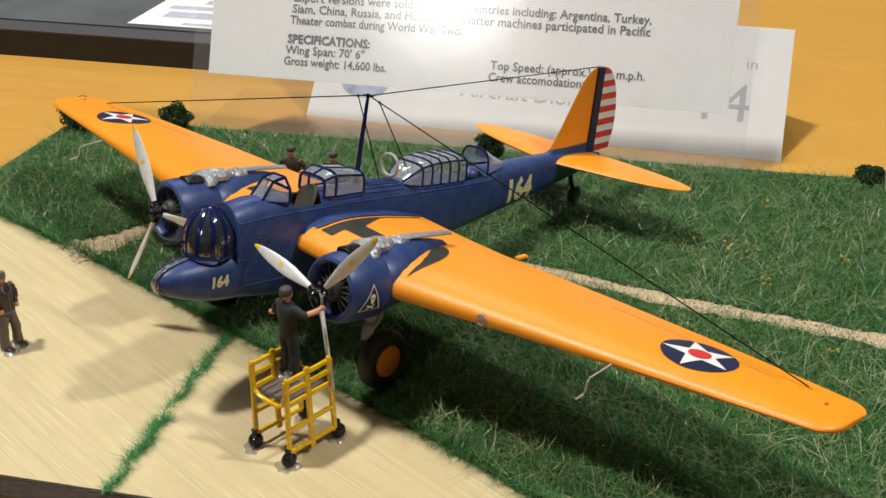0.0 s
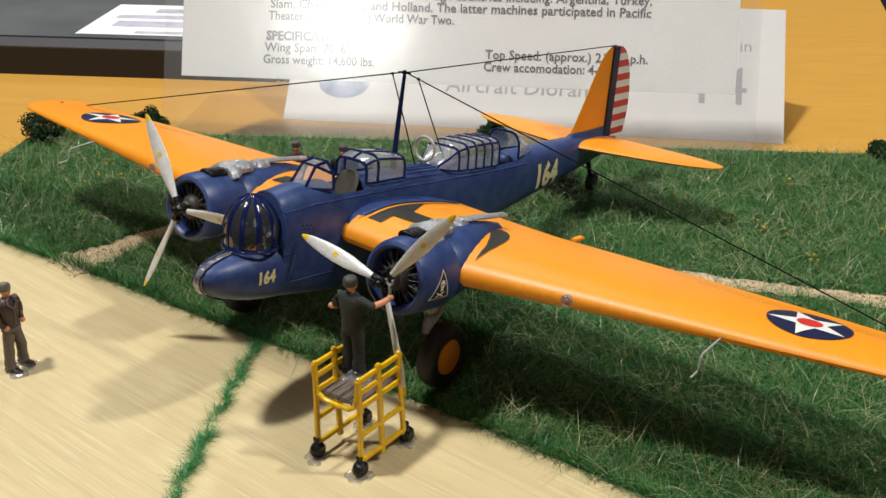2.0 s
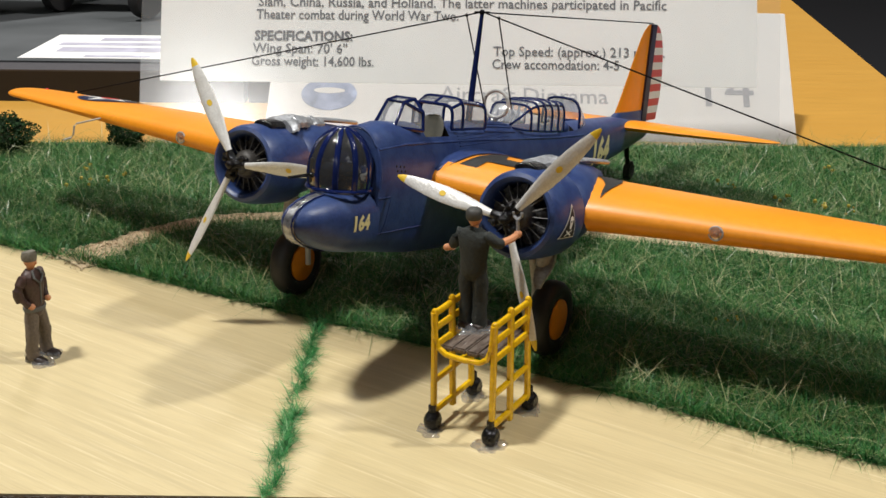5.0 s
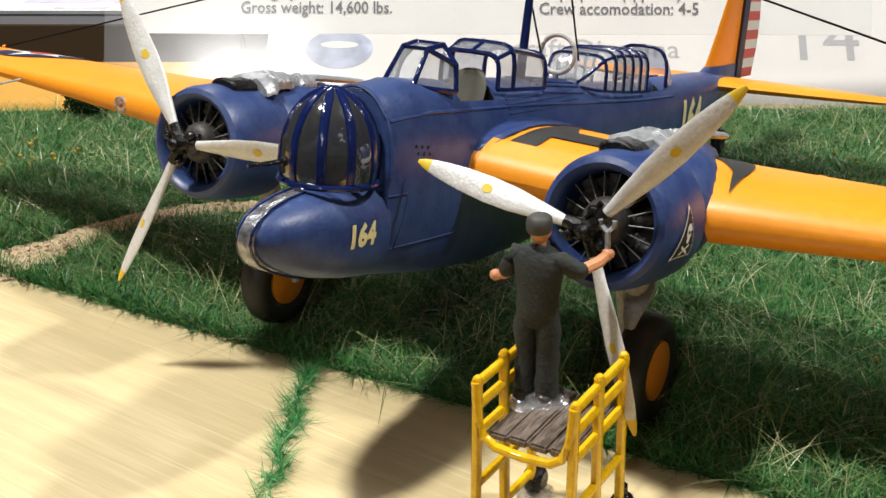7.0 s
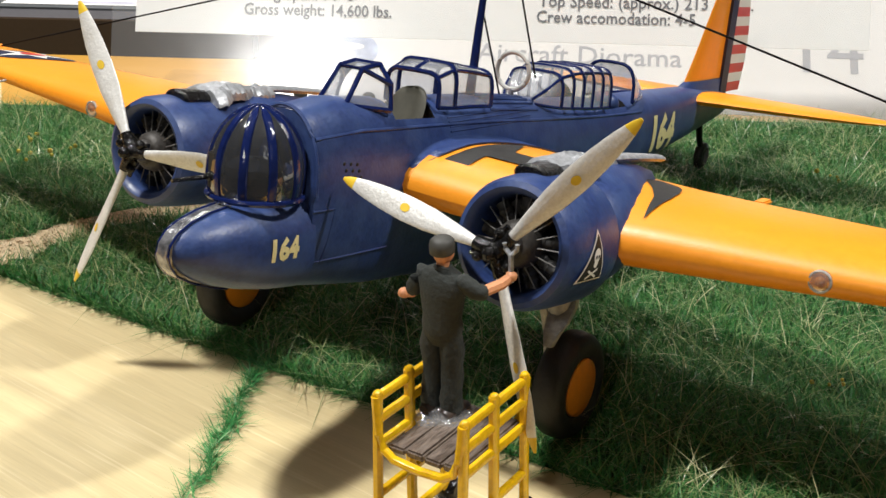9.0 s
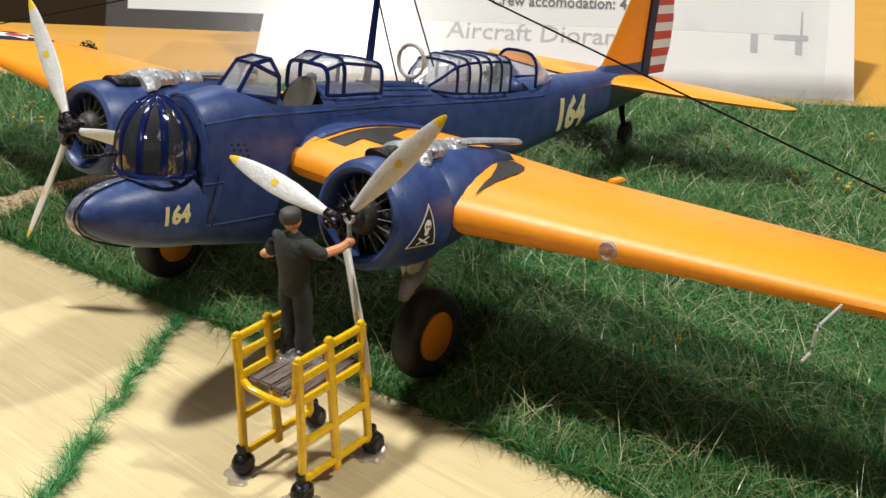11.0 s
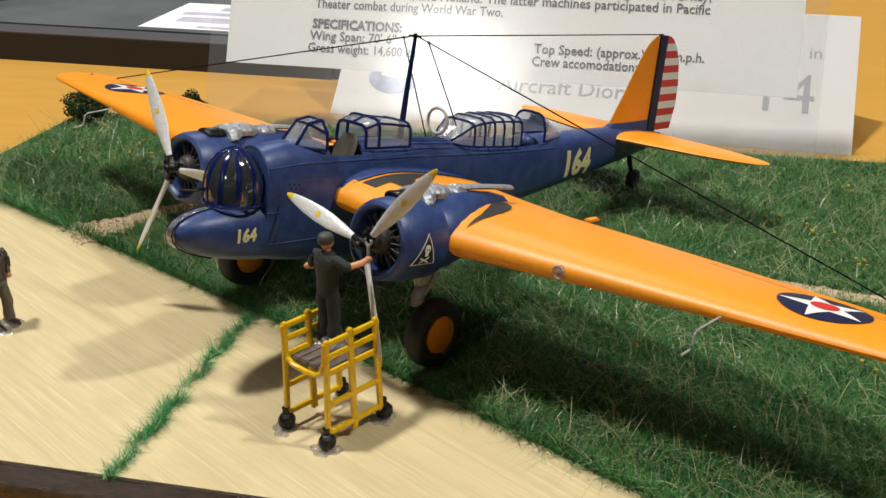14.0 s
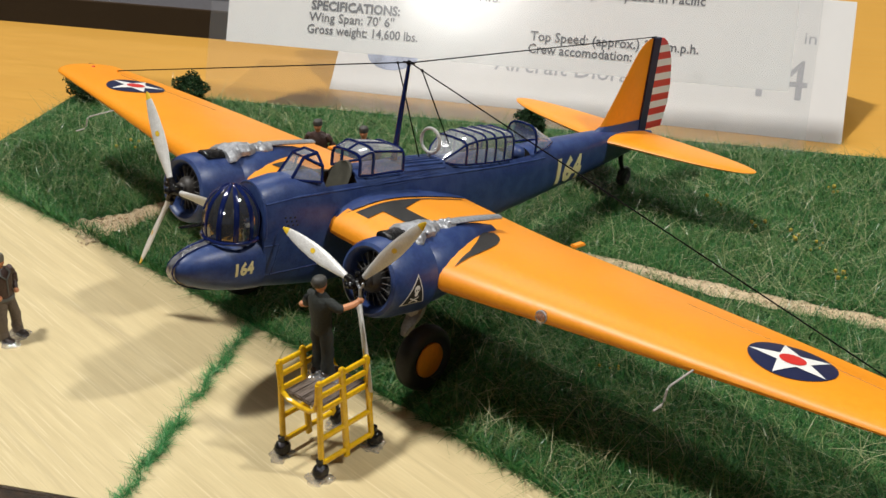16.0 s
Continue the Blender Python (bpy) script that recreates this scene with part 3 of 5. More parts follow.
SECTIONS = [(-0.35, 0.46, 0.82, -1.0), (-0.2, 0.48, 0.86, -1.03), (0.2, 0.5, 0.91, -1.1), (1.0, 0.53, 0.86, -1.22), (2.0, 0.54, 0.82, -1.3), (3.0, 0.54, 0.77, -1.28), (4.2, 0.53, 0.68, -1.12), (5.2, 0.51, 0.6, -0.97), (6.2, 0.49, 0.56, -0.8), (7.2, 0.45, 0.55, -0.67), (8.4, 0.39, 0.55, -0.5), (9.6, 0.3, 0.54, -0.34), (10.6, 0.21, 0.47, -0.2), (11.4, 0.13, 0.38, -0.08), (12.0, 0.05, 0.28, 0.06)]


def section(y, w, top, bot, n=36, e=2.6):
    c, h, ring = (top + bot) / 2, (top - bot) / 2, []
    for k in range(n):
        a = 2 * math.pi * k / n
        ca, sa = math.cos(a), math.sin(a)
        ring.append((w * math.copysign(abs(ca) ** (2 / e), ca), y, c + h * math.copysign(abs(sa) ** (2 / e), sa)))
    return ring


def fus(y):
    cols = np.array(SECTIONS)
    return [float(np.interp(y, cols[:, 0], cols[:, i])) for i in (1, 2, 3)]


def side_x(y, z):
    w, top, bot = fus(y)
    q = min(1, abs((z - (top + bot) / 2) / ((top - bot) / 2)))
    return w * (1 - q**2.6) ** (1 / 2.6)


def deck_z(y, x):
    w, top, bot = fus(y)
    q = min(1, abs(x) / w)
    return (top + bot) / 2 + (top - bot) / 2 * (1 - q**2.6) ** (1 / 2.6)


# Two openings are left in the deck, for the pilot and for the gunner.
HOLES = ((1.02, 1.76), (6.12, 6.84))
ys = {round(v, 3) for v in np.interp(np.linspace(0, 14, 43), range(15), [q[0] for q in SECTIONS])} | {y for h in HOLES for y in h}
hull = Shape().loft([section(y, *fus(y)) for y in sorted(ys)])


def over_hole(face):
    p = [hull.v[i] for i in face]
    return any(all(a - 0.001 <= q[1] <= b + 0.001 and abs(q[0]) < 0.385 and q[2] > 0.3 for q in p) for a, b in HOLES)


solid = [not over_hole(f) for f in hull.f]
hull.f, hull.m = [f for f, k in zip(hull.f, solid) if k], [m for m, k in zip(hull.m, solid) if k]
fuselage = air("fuselage", hull, BLUE, label="dark blue painted fuselage")


def tub(y0, y1, floor):
    """The dark lining of an opening: floor, sides and arched ends."""
    s = Shape()
    for y in (y0, y1):
        arch_ = [q for q in section(y, *fus(y)) if abs(q[0]) < 0.385 and q[2] > 0.3]
        s.add([(arch_[0][0], y, floor), *arch_, (arch_[-1][0], y, floor)], [tuple(range(len(arch_) + 2))])
    for e in (-1, 1):
        a, b = (max(q[0] for q in section(y, *fus(y)) if abs(q[0]) < 0.385) for y in (y0, y1))
        za, zb = deck_z(y0, a), deck_z(y1, b)
        s.add([(e * a, y0, floor), (e * b, y1, floor), (e * b, y1, zb), (e * a, y0, za)], [(0, 1, 2, 3)])
    s.add([(-0.37, y0, floor), (0.37, y0, floor), (0.37, y1, floor), (-0.37, y1, floor)], [(0, 1, 2, 3)])
    return s


NOSE = [(-1.86, 0.04, -0.36, -0.46, 2), (-1.83, 0.12, -0.29, -0.54, 2), (-1.75, 0.21, -0.22, -0.62, 2.05), (-1.6, 0.3, -0.15, -0.71, 2.1), (-1.36, 0.385, -0.09, -0.81, 2.2), (-1.05, 0.445, -0.05, -0.9, 2.35), (-0.7, 0.475, -0.03, -0.965, 2.5), (-0.3, 0.485, 0.0, -1.01, 2.6)]
air("nose", Shape().loft([section(y, w, t, b, 36, e) for y, w, t, b, e in NOSE]), BLUE, label="rounded blue bomb-aimer nose")
# Clear strip down the nose.
prof = [(-1.15, -0.06), (-1.38, -0.09), (-1.61, -0.15), (-1.77, -0.23), (-1.86, -0.33), (-1.885, -0.43), (-1.85, -0.54), (-1.76, -0.64), (-1.6, -0.73), (-1.36, -0.82), (-1.1, -0.89)]
air("nose_window", Shape().loft([[(-0.08, y + 0.02, z), (-0.065, y - 0.02, z), (0.065, y - 0.02, z), (0.08, y + 0.02, z), (0.08, y + 0.1, z), (-0.08, y + 0.1, z)] for y, z in prof]), mat("clear_silver_plastic", (0.34, 0.34, 0.36), 0.12, metal=0.6, vary=0.6, scale=700, bump=1.0, bscale=600), fuselage, "scratched clear nose glazing strip")
for sx in (-0.08, 0.08):
    air("window_frame", Shape().tube([(sx, y - 0.008, z) for y, z in prof], 0.012, 6), BLUE_GLOSS, fuselage)

# Raised stringers, hatch lines and deck corrugations.
for sx in (-1, 1):
    air("stringer", Shape().tube([(sx * (side_x(y, z) + 0.004), y, z) for y, z in ((-0.3, 0.56), (0.4, 0.6), (1.0, 0.58), (2.0, 0.55), (3.2, 0.5), (4.3, 0.44), (6, 0.36), (7.3, 0.33))], 0.019, 6), BLUE, fuselage)
    air("panel_ridge", Shape().tube([(sx * (side_x(y, -0.15) + 0.0), y, -0.15) for y in (-0.35, -0.2, -0.06)], 0.014, 6), BLUE, fuselage)
    air("panel_ridge", Shape().tube([(sx * (side_x(max(y, -0.35), -0.7) + 0.0), y, -0.7) for y in (-0.35, 0.1, 0.6, 0.9)], 0.014, 6), BLUE, fuselage)
    air("hatch_line", Shape().tube([(sx * (side_x(-0.06, z) + 0.002), -0.04 + 0.2 * (z + 0.15), z) for z in (-0.15, -0.3, -0.45, -0.6, -0.72)], 0.007, 5), BLUE, fuselage)
for k in range(-5, 6):
    x = k * 0.085
    air("deck_corrugation", Shape().tube([(x, y, deck_z(y, x) + 0.004) for y in (3.0, 3.4, 3.8, 4.15)], 0.02, 6), BLUE, fuselage)
for k in range(4):
    z = 0.62 - 0.05 * k
    air("louvre", Shape().tube([(side_x(y, z) + 0.002, y, z) for y in (2.0, 2.6, 3.2, 3.9)], 0.009, 5), BLUE, fuselage)


for k in range(9):
    y, z = 0.07 + 0.1 * (k % 3) + 0.03 * (k // 3), 0.3 - 0.07 * (k // 3) - 0.012 * (k % 3)
    air("vent", Shape().ball((side_x(y, z) + 0.002, y, z), (0.008, 0.024, 0.02), 8, 5), BLACKTOP, fuselage, "small dark vent")


# Glazing: sections (y, half width, base z, top z) with bars and rails.
def hoop(y, w, zb, zt, n=13, lean=0.0, ex=0.55, ez=0.6):
    pts = []
    for k in range(n):
        a = math.pi * k / (n - 1)
        ca, sa = math.cos(a), math.sin(a)
        f = math.copysign(abs(ca) ** ex, ca), abs(sa) ** ez
        pts.append((w * f[0], y + lean * f[1], zb + (zt - zb) * f[1]))
    return pts


def canopy(secs, rails, bars, glass=GLASS, r=0.02, bar_mat=BLUE_GLOSS, label="clear framed canopy"):
    rows = [hoop(*q) for q in secs]
    ob = air("canopy", Shape().loft(rows, False, False, False), glass, None, label)
    ob.visible_shadow = False
    for i in bars:
        air("canopy_frame", Shape().tube(rows[i], r, 6), bar_mat, ob)
    for k in rails:
        air("canopy_rail", Shape().tube([row[k] for row in rows], r * 0.85, 6), bar_mat, ob)
    return ob


# Cockpit opening, seat and tub.
air("cockpit_well", tub(*HOLES[0], 0.3), BLACKTOP, fuselage, "dark cockpit interior")
air("pilot_seat", Shape().loft([[(0.08 + w * a, 1.5 + b * 0.06 + 0.45 * (z - 0.4), z) for a, b in ((-1, -0.3), (-0.85, 0.6), (-0.4, 1), (0.4, 1), (0.85, 0.6), (1, -0.3), (0.85, -0.5), (0.4, -0.2), (-0.4, -0.2), (-0.85, -0.5))] for z, w in ((0.31, 0.24), (0.58, 0.255), (0.76, 0.245), (0.85, 0.215), (0.91, 0.16), (0.94, 0.09), (0.95, 0.02))]), mat("olive_grey_seat_paint", (0.05, 0.047, 0.032), 0.6, vary=0.2), fuselage, "olive-grey rounded pilot seat back")
WIND = [(-0.38, 0.91, 0.77), (-0.33, 0.95, 1.04), (-0.16, 0.95, 1.23), (0.16, 0.95, 1.23), (0.33, 0.95, 1.04), (0.38, 0.91, 0.77), (-0.18, 0.39, 0.83), (-0.15, 0.67, 1.19), (0.15, 0.67, 1.19), (0.18, 0.39, 0.83)]
windscreen = air("windscreen", Shape().add(WIND, [(6, 9, 8, 7), (9, 5, 4, 8), (6, 7, 1, 0), (7, 8, 3, 2), (8, 4, 3), (7, 2, 1)]), GLASS, None, "faceted clear windscreen with glossy blue frames", 10)
windscreen.visible_shadow = False
for run in ((6, 9), (6, 7, 8, 9), (9, 5), (6, 0), (0, 1, 2, 3, 4, 5), (8, 4), (7, 1), (8, 3), (7, 2)):
    air("windscreen_frame", Shape().tube([WIND[i] for i in run], 0.03, 6), BLUE_GLOSS, windscreen)
BOXY = (13, 0.0, 0.36, 0.42)
canopy([(1.82, 0.37, 0.74, 1.12, *BOXY), (2.1, 0.41, 0.73, 1.22, *BOXY), (2.5, 0.41, 0.72, 1.17, *BOXY), (2.88, 0.41, 0.7, 1.11, *BOXY)], (0, 3, 6, 9, 12), (0, 1, 3), r=0.03, label="rear cockpit canopy with blue frames")
canopy([(4.22, 0.26, 0.62, 0.68), (4.4, 0.37, 0.59, 0.84), (4.66, 0.42, 0.56, 1.01, *BOXY), (4.95, 0.43, 0.54, 1.06, *BOXY), (5.24, 0.43, 0.52, 1.07, *BOXY), (5.53, 0.43, 0.5, 1.06, *BOXY), (5.82, 0.43, 0.49, 1.05, *BOXY), (6.1, 0.42, 0.48, 1.02, *BOXY)], (0, 3, 9, 12), (2, 3, 4, 5, 6, 7), r=0.026, label="gunner's greenhouse canopy with blue frames")
canopy([(6.88, 0.41, 0.5, 1.05), (7.05, 0.39, 0.51, 0.99), (7.25, 0.34, 0.52, 0.87), (7.5, 0.26, 0.53, 0.75), (7.85, 0.1, 0.54, 0.58)], (0, 12), (0,), r=0.028, label="gunner's rear wind deflector")
# Solid stand-in for a glossy blue shape; its real part is unknown.
air("gunner_lump", Shape().ball((0.1, 6.6, 0.46), (0.22, 0.2, 0.18), 16, 10), BLUE, fuselage, "rounded blue lump in the gunner's opening")
air("gunner_well", tub(*HOLES[1], 0.2), BLACKTOP, fuselage, "dark gunner's opening")
air("direction_finder_loop", Shape().tube([(0.24 * math.cos(a), 4.02, 1.02 + 0.24 * math.sin(a)) for a in (2 * math.pi * k / 28 for k in range(29))], 0.032, 8), LOOPGREY, None, "dull grey ring direction-finder loop")
air("loop_post", Shape().tube([(0, 4.02, 0.66), (0, 4.02, 0.8)], 0.04, 8), SILVER)

# Nose turret.
TC = (0, -0.7, -0.03)
dome = [(0.44, 0.0), (0.458, 0.1), (0.468, 0.22), (0.462, 0.34), (0.44, 0.46), (0.402, 0.57), (0.348, 0.67), (0.28, 0.755), (0.2, 0.825), (0.11, 0.875), (0.05, 0.895), (0.012, 0.9)]
turret = air("nose_turret", Shape().lathe(dome, TC, "z", 32), TURRET_GLASS, None, "bulbous clear gun turret with blue ribs")
turret.visible_shadow = False
for k in range(10):
    a = 2 * math.pi * (k + 0.25) / 10
    band = []
    for r, h in dome:
        w = min(0.048 / r, 0.26)
        band.append([(TC[0] + (r + e) * math.cos(a + q * w), TC[1] + (r + e) * math.sin(a + q * w), TC[2] + h + e * 0.6) for q, e in ((-1, -0.004), (-0.7, 0.016), (0, 0.022), (0.7, 0.016), (1, -0.004))])
    air("turret_rib", Shape().loft(band, False, False), BLUE_GLOSS, turret)
air("turret_ring", Shape().tube([(0.468 * math.cos(a), TC[1] + 0.468 * math.sin(a), -0.01) for a in (2 * math.pi * k / 32 for k in range(33))], 0.03, 8), BLUE_GLOSS, turret)
air("gun_mount", Shape().lathe([(0.3, 0.06), (0.3, 0.3), (0.22, 0.36), (0.03, 0.38)], TC, "z", 16), BLACKTOP, turret)
air("turret_gun", Shape().tube([(-0.12, -0.75, 0.2), (-0.2, -1.12, 0.18), (-0.3, -1.52, 0.16)], [0.03, 0.028, 0.02], 8).ball((-0.2, -1.12, 0.18), 0.05), GREASE, turret, "short black machine gun")
air("turret_slot", Shape().box((-0.25, -1.12, 0.06), (-0.15, -1.07, 0.42), 0.015), BLACKTOP, turret)
# Lip behind the turret.
air("turret_lip", Shape().tube([(0.48 * math.cos(a), -0.34, 0.0 + 0.86 * abs(math.sin(a)) ** 0.8) for a in (math.pi * k / 24 for k in range(25))], 0.022, 6), BLUE, fuselage)

# ---- wings ----
LE = ([0, 3.0, 4.98, 7.5, 10.0, 11.2], [1.04, 1.03, 1.41, 1.85, 2.26, 2.46])
TE = ([0, 2.0, 3.0, 5.7, 8.3, 10.0, 11.2], [4.5, 4.42, 4.42, 4.32, 4.16, 4.0, 3.86])


def wing_at(x, end):
    """Leading edge, chord, mid height and thickness of the wing at |x|."""
    a, b = float(np.interp(x, *LE)), float(np.interp(x, *TE))
    r = 0.5
    if x > end - r:
        # A square-cut tip with rounded corners.
        k = min(1, (x - (end - r)) / r)
        q = 0.62 * (1 - math.sqrt(max(0, 1 - k**3.2)))
        m = a + (b - a) * 0.6
        a, b = a + (m - a) * q, b + (m - b) * q
    return a, max(b - a, 0.03), float(np.interp(x, [0, 2.9, 4.7, 10.7], [0.0, -0.13, -0.1, 0.0])), float(np.interp(x, [0, 3, 10.7], [0.19, 0.195, 0.12]))


def foil(u):
    return 5 * (0.2969 * math.sqrt(u) - 0.126 * u - 0.3516 * u * u + 0.2843 * u**3 - 0.1036 * u**4)


def wing_top(x, y, end):
    a, c, z, t = wing_at(abs(x), end)
    u = min(1, max(0, (y - a) / c))
    return z + 1.2 * c * t * foil(u)


def wing_ring(x, sgn, end, n=15):
    a, c, z, t = wing_at(x, end)
    us = [0.5 - 0.5 * math.cos(math.pi * k / (n - 1)) for k in range(n)]
    up = [(sgn * x, a + c * u, z + 1.2 * c * t * foil(u)) for u in us]
    dn = [(sgn * x, a + c * u, z - 1.02 * c * t * foil(u)) for u in us[::-1]]
    return up + dn[1:-1]


ENDS = {1: 11.06, -1: 10.98}


def fillet_w(y):
    return float(np.interp(y, [1.15, 1.3, 1.6, 2.2, 2.8, 3.5, 4.2, 4.7, 5.2], [0.02, 0.15, 0.2, 0.2, 0.22, 0.22, 0.16, 0.1, 0.0]))


def fillet(sgn, end):
    """The blue fillet that blends the fuselage side into the wing's upper face and runs out behind it."""
    rows = []
    for k in range(24):
        y = 1.15 + 3.35 * k / 23
        base_z = wing_top(0.6, min(y, 4.7), end) + 0.006
        h = float(np.interp(y, [1.15, 1.5, 2.2, 3.2, 4.1, 4.5], [0.01, 0.03, 0.045, 0.045, 0.025, 0.0]))
        x1 = 0.545 + fillet_w(y)
        pts = [(0.4, base_z - 0.03), (x1, base_z - 0.03), (x1 + 0.012, base_z)]
        for q in (0.2, 0.4, 0.6, 0.8, 1.0):
            z = base_z + h * q
            pts.append((max(side_x(y, z) - 0.004, 0.3) + (x1 - 0.52) * (1 - q) ** 2.2, z))
        pts.append((0.35, base_z + h))
        rows.append([(sgn * x, y, z) for x, z in pts])
    return Shape().loft(rows)



def on_wing(points, end, lift):
    return [(x, y, wing_top(x, y, end) + lift) for x, y in points]


def disc(c, r, end, lift, rings=5, n=40):
    s = Shape()
    pts = [[(c[0] + r * k / rings * math.cos(2 * math.pi * j / n), c[1] + r * k / rings * math.sin(2 * math.pi * j / n)) for j in range(n)] for k in range(1, rings + 1)]
    top = [on_wing(p, end, lift) for p in pts]
    s.loft(top, True, False)
    return s


def star(c, r, end, lift, turn):
    """A five-pointed star in one sheet that follows the wing."""
    tips = [((r if k % 2 == 0 else r * 0.4) * math.cos(turn + math.pi * k / 5), (r if k % 2 == 0 else r * 0.4) * math.sin(turn + math.pi * k / 5)) for k in range(10)]
    edge = [(a[0] + (b[0] - a[0]) * q / 4, a[1] + (b[1] - a[1]) * q / 4) for a, b in zip(tips, tips[1:] + tips[:1]) for q in range(4)]
    rings = [on_wing([(c[0] + x * k, c[1] + y * k) for x, y in edge], end, lift) for k in (0.06, 0.25, 0.45, 0.65, 0.85, 1.0)]
    s = Shape().loft(rings, True, False)
    return s


def wing_patch(left, right, y0, y1, end, lift=0.014, n=14):
    """A painted strip between two curves x(y)."""
    rows = []
    for k in range(n + 1):
        y = y0 + (y1 - y0) * k / n
        rows.append(on_wing([(left(y) + (right(y) - left(y)) * j / 4, y) for j in range(5)], end, lift))
    return Shape().loft(rows, False, False, False)


for sgn in (1, -1):
    end = ENDS[sgn]
    xs = [0, 0.5, 1.2, 2, 3, 4, 5, 6, 7, 8, 9, 9.8] + [end - 0.5 + 0.5 * math.sin(math.pi / 2 * k / 9) for k in range(10)]
    xs = sorted(x for x in set(xs) if x <= end - 0.0)
    wing = air("wing", Shape().loft([wing_ring(x, sgn, end) for x in xs]), ORANGE, None, "glossy orange tapered wing", 50)
    c = (sgn * 8.37, 3.02)
    air("insignia_disc", disc(c, 0.66, end, 0.012), NAVY, wing, "navy insignia disc with white star and red centre")
    air("insignia_star", star(c, 0.645, end, 0.02, math.pi * 1.5), WHITE, wing)
    air("insignia_centre", disc(c, 0.2, end, 0.028, 3, 24), RED, wing)
    # Anti-slip walkways.
    def inner(y):
        return 0.65 + fillet_w(y)

    def outer(y):
        if y < 1.73:
            return max(1.13, inner(y) + 0.02)
        if y < 2.17:
            return 1.92
        return inner(y) + 0.04 + max(0.0, 0.34 * (1 - (y - 2.17) / 0.75))

    def strip(y):
        return float(np.interp(y, [1.0, 1.3, 1.55, 1.81, 2.2, 2.72], [3.36, 3.24, 3.17, 3.1, 2.9, 2.58]))

    def comma(y):
        return float(np.interp(y, [1.3, 1.42, 1.55, 1.72, 1.89, 2.2, 2.49, 2.75, 2.9, 2.97], [3.245, 3.25, 3.25, 3.25, 3.25, 3.21, 3.12, 2.97, 2.82, 2.66]))

    def strip_in(y):
        return strip(y) if y < 2.72 else 2.58 + 0.22 * (y - 2.72)

    air("walkway", wing_patch(lambda y: sgn * inner(y), lambda y: sgn * outer(y), 1.3, 4.2, end, 0.014, 232), BLACKTOP, wing, "matt black anti-slip walkway")
    air("walkway", wing_patch(lambda y: sgn * strip_in(y), lambda y: sgn * max(comma(y), strip_in(y) + 0.004), 1.3, 2.97, end, 0.014, 60), BLACKTOP, wing, "matt black comma-shaped panel")
    air("fillet_edge", Shape().tube([(sgn * (0.556 + fillet_w(y)), y, wing_top(0.6, y, end) + 0.008) for y in (1.2, 1.3, 1.45, 1.6, 1.9, 2.2, 2.5, 2.8, 3.15, 3.5, 3.9, 4.2, 4.4)], 0.01, 6), NAVY, wing)
    # Root fairing.
    air("wing_fillet", fillet(sgn, end), BLUE, wing, "blue fillet between fuselage and wing", 60)
    # Proud upper skin round the leading edge beside the fuselage.
    skin = []
    for x in (0.6, 0.62, 1.1, 1.5, 1.95):
        a, c, z, t = wing_at(x, end)
        us = (0.1, 0.07, 0.045, 0.025, 0.012, 0.004, 0.0)
        out = 0.004 if x == 0.6 else 0.03
        face = [(a + c * u - out * (1 - 5 * u), z + 1.2 * c * t * foil(u) + out * 8 * u * (1 - 5 * u)) for u in us] + [(a - out, z - 0.02)]
        skin.append([(sgn * x, y, w) for y, w in face] + [(sgn * x, a + 0.02, z - 0.03), (sgn * x, a + 0.3, z + 0.05)])
    air("leading_edge", Shape().loft(skin), ORANGE, wing, "proud orange leading-edge skin with a sharp lower lip", 35)
    air("aileron_line", Shape().tube(on_wing([(sgn * x, float(np.interp(x, *TE)) - 0.62) for x in (6.2, 7.4, 8.6, 9.6)], end, 0.0), 0.004, 5), NAVY, wing)
    air("flap_bracket", Shape().box((sgn * 3.3 - 0.07, 4.5, -0.16), (sgn * 3.3 + 0.07, 4.82, -0.1), 0.02), ORANGE, wing)
    a, ch, z, t = wing_at(4.98, end)
    lamp = air("landing_light", Shape().ball((sgn * 4.98, a + 0.03, z), (0.11, 0.1, 0.11), 16, 10), GLUE, wing, "clear round landing light lens")
    air("reflector", Shape().ball((sgn * 4.98, a + 0.02, z), 0.05, 10, 6), ORANGE_DIM, lamp)
    air("lens_ring", Shape().tube([(sgn * 4.98 + 0.1 * math.cos(q), a + 0.0, z + 0.1 * math.sin(q)) for q in (2 * math.pi * k / 20 for k in range(21))], 0.014, 6), LEGMETAL, lamp)
    px = sgn * 7.44
    a, ch, z, t = wing_at(abs(px), end)
    air("pitot_tube", Shape().tube([(px, a + 0.05, z - 0.02), (px, a - 0.6, z - 0.1), (px, a - 0.65, z - 0.14), (px, a - 0.67, z - 0.31), (px, a - 0.72, z - 0.36), (px, a - 0.92, z - 0.39)], [0.017, 0.017, 0.019, 0.017, 0.019, 0.016], 8), LEGMETAL, wing, "bent silver pitot tube")

# ---- tail ----
for sgn in (1, -1):
    rows = []
    for k in range(13):
        q = k / 12
        x = 0.05 + 3.32 * math.sin(q * math.pi / 2)
        e = (x - 0.05) / 3.32
        le = 9.72 + 0.72 * e + 0.55 * (1 - math.sqrt(max(0, 1 - e**4)))
        te = 11.6 - 0.0 * e - 0.55 * (1 - math.sqrt(max(0, 1 - e**3)))
        c, t = max(te - le, 0.05), 0.12
        us = [0.5 - 0.5 * math.cos(math.pi * j / 9) for j in range(10)]
        rows.append([(sgn * x, le + c * u, 0.33 + c * t * foil(u)) for u in us] + [(sgn * x, le + c * u, 0.33 - c * t * foil(u)) for u in us[::-1][1:-1]])
    air("tailplane", Shape().loft(rows), ORANGE, None, "orange rounded tailplane", 50)


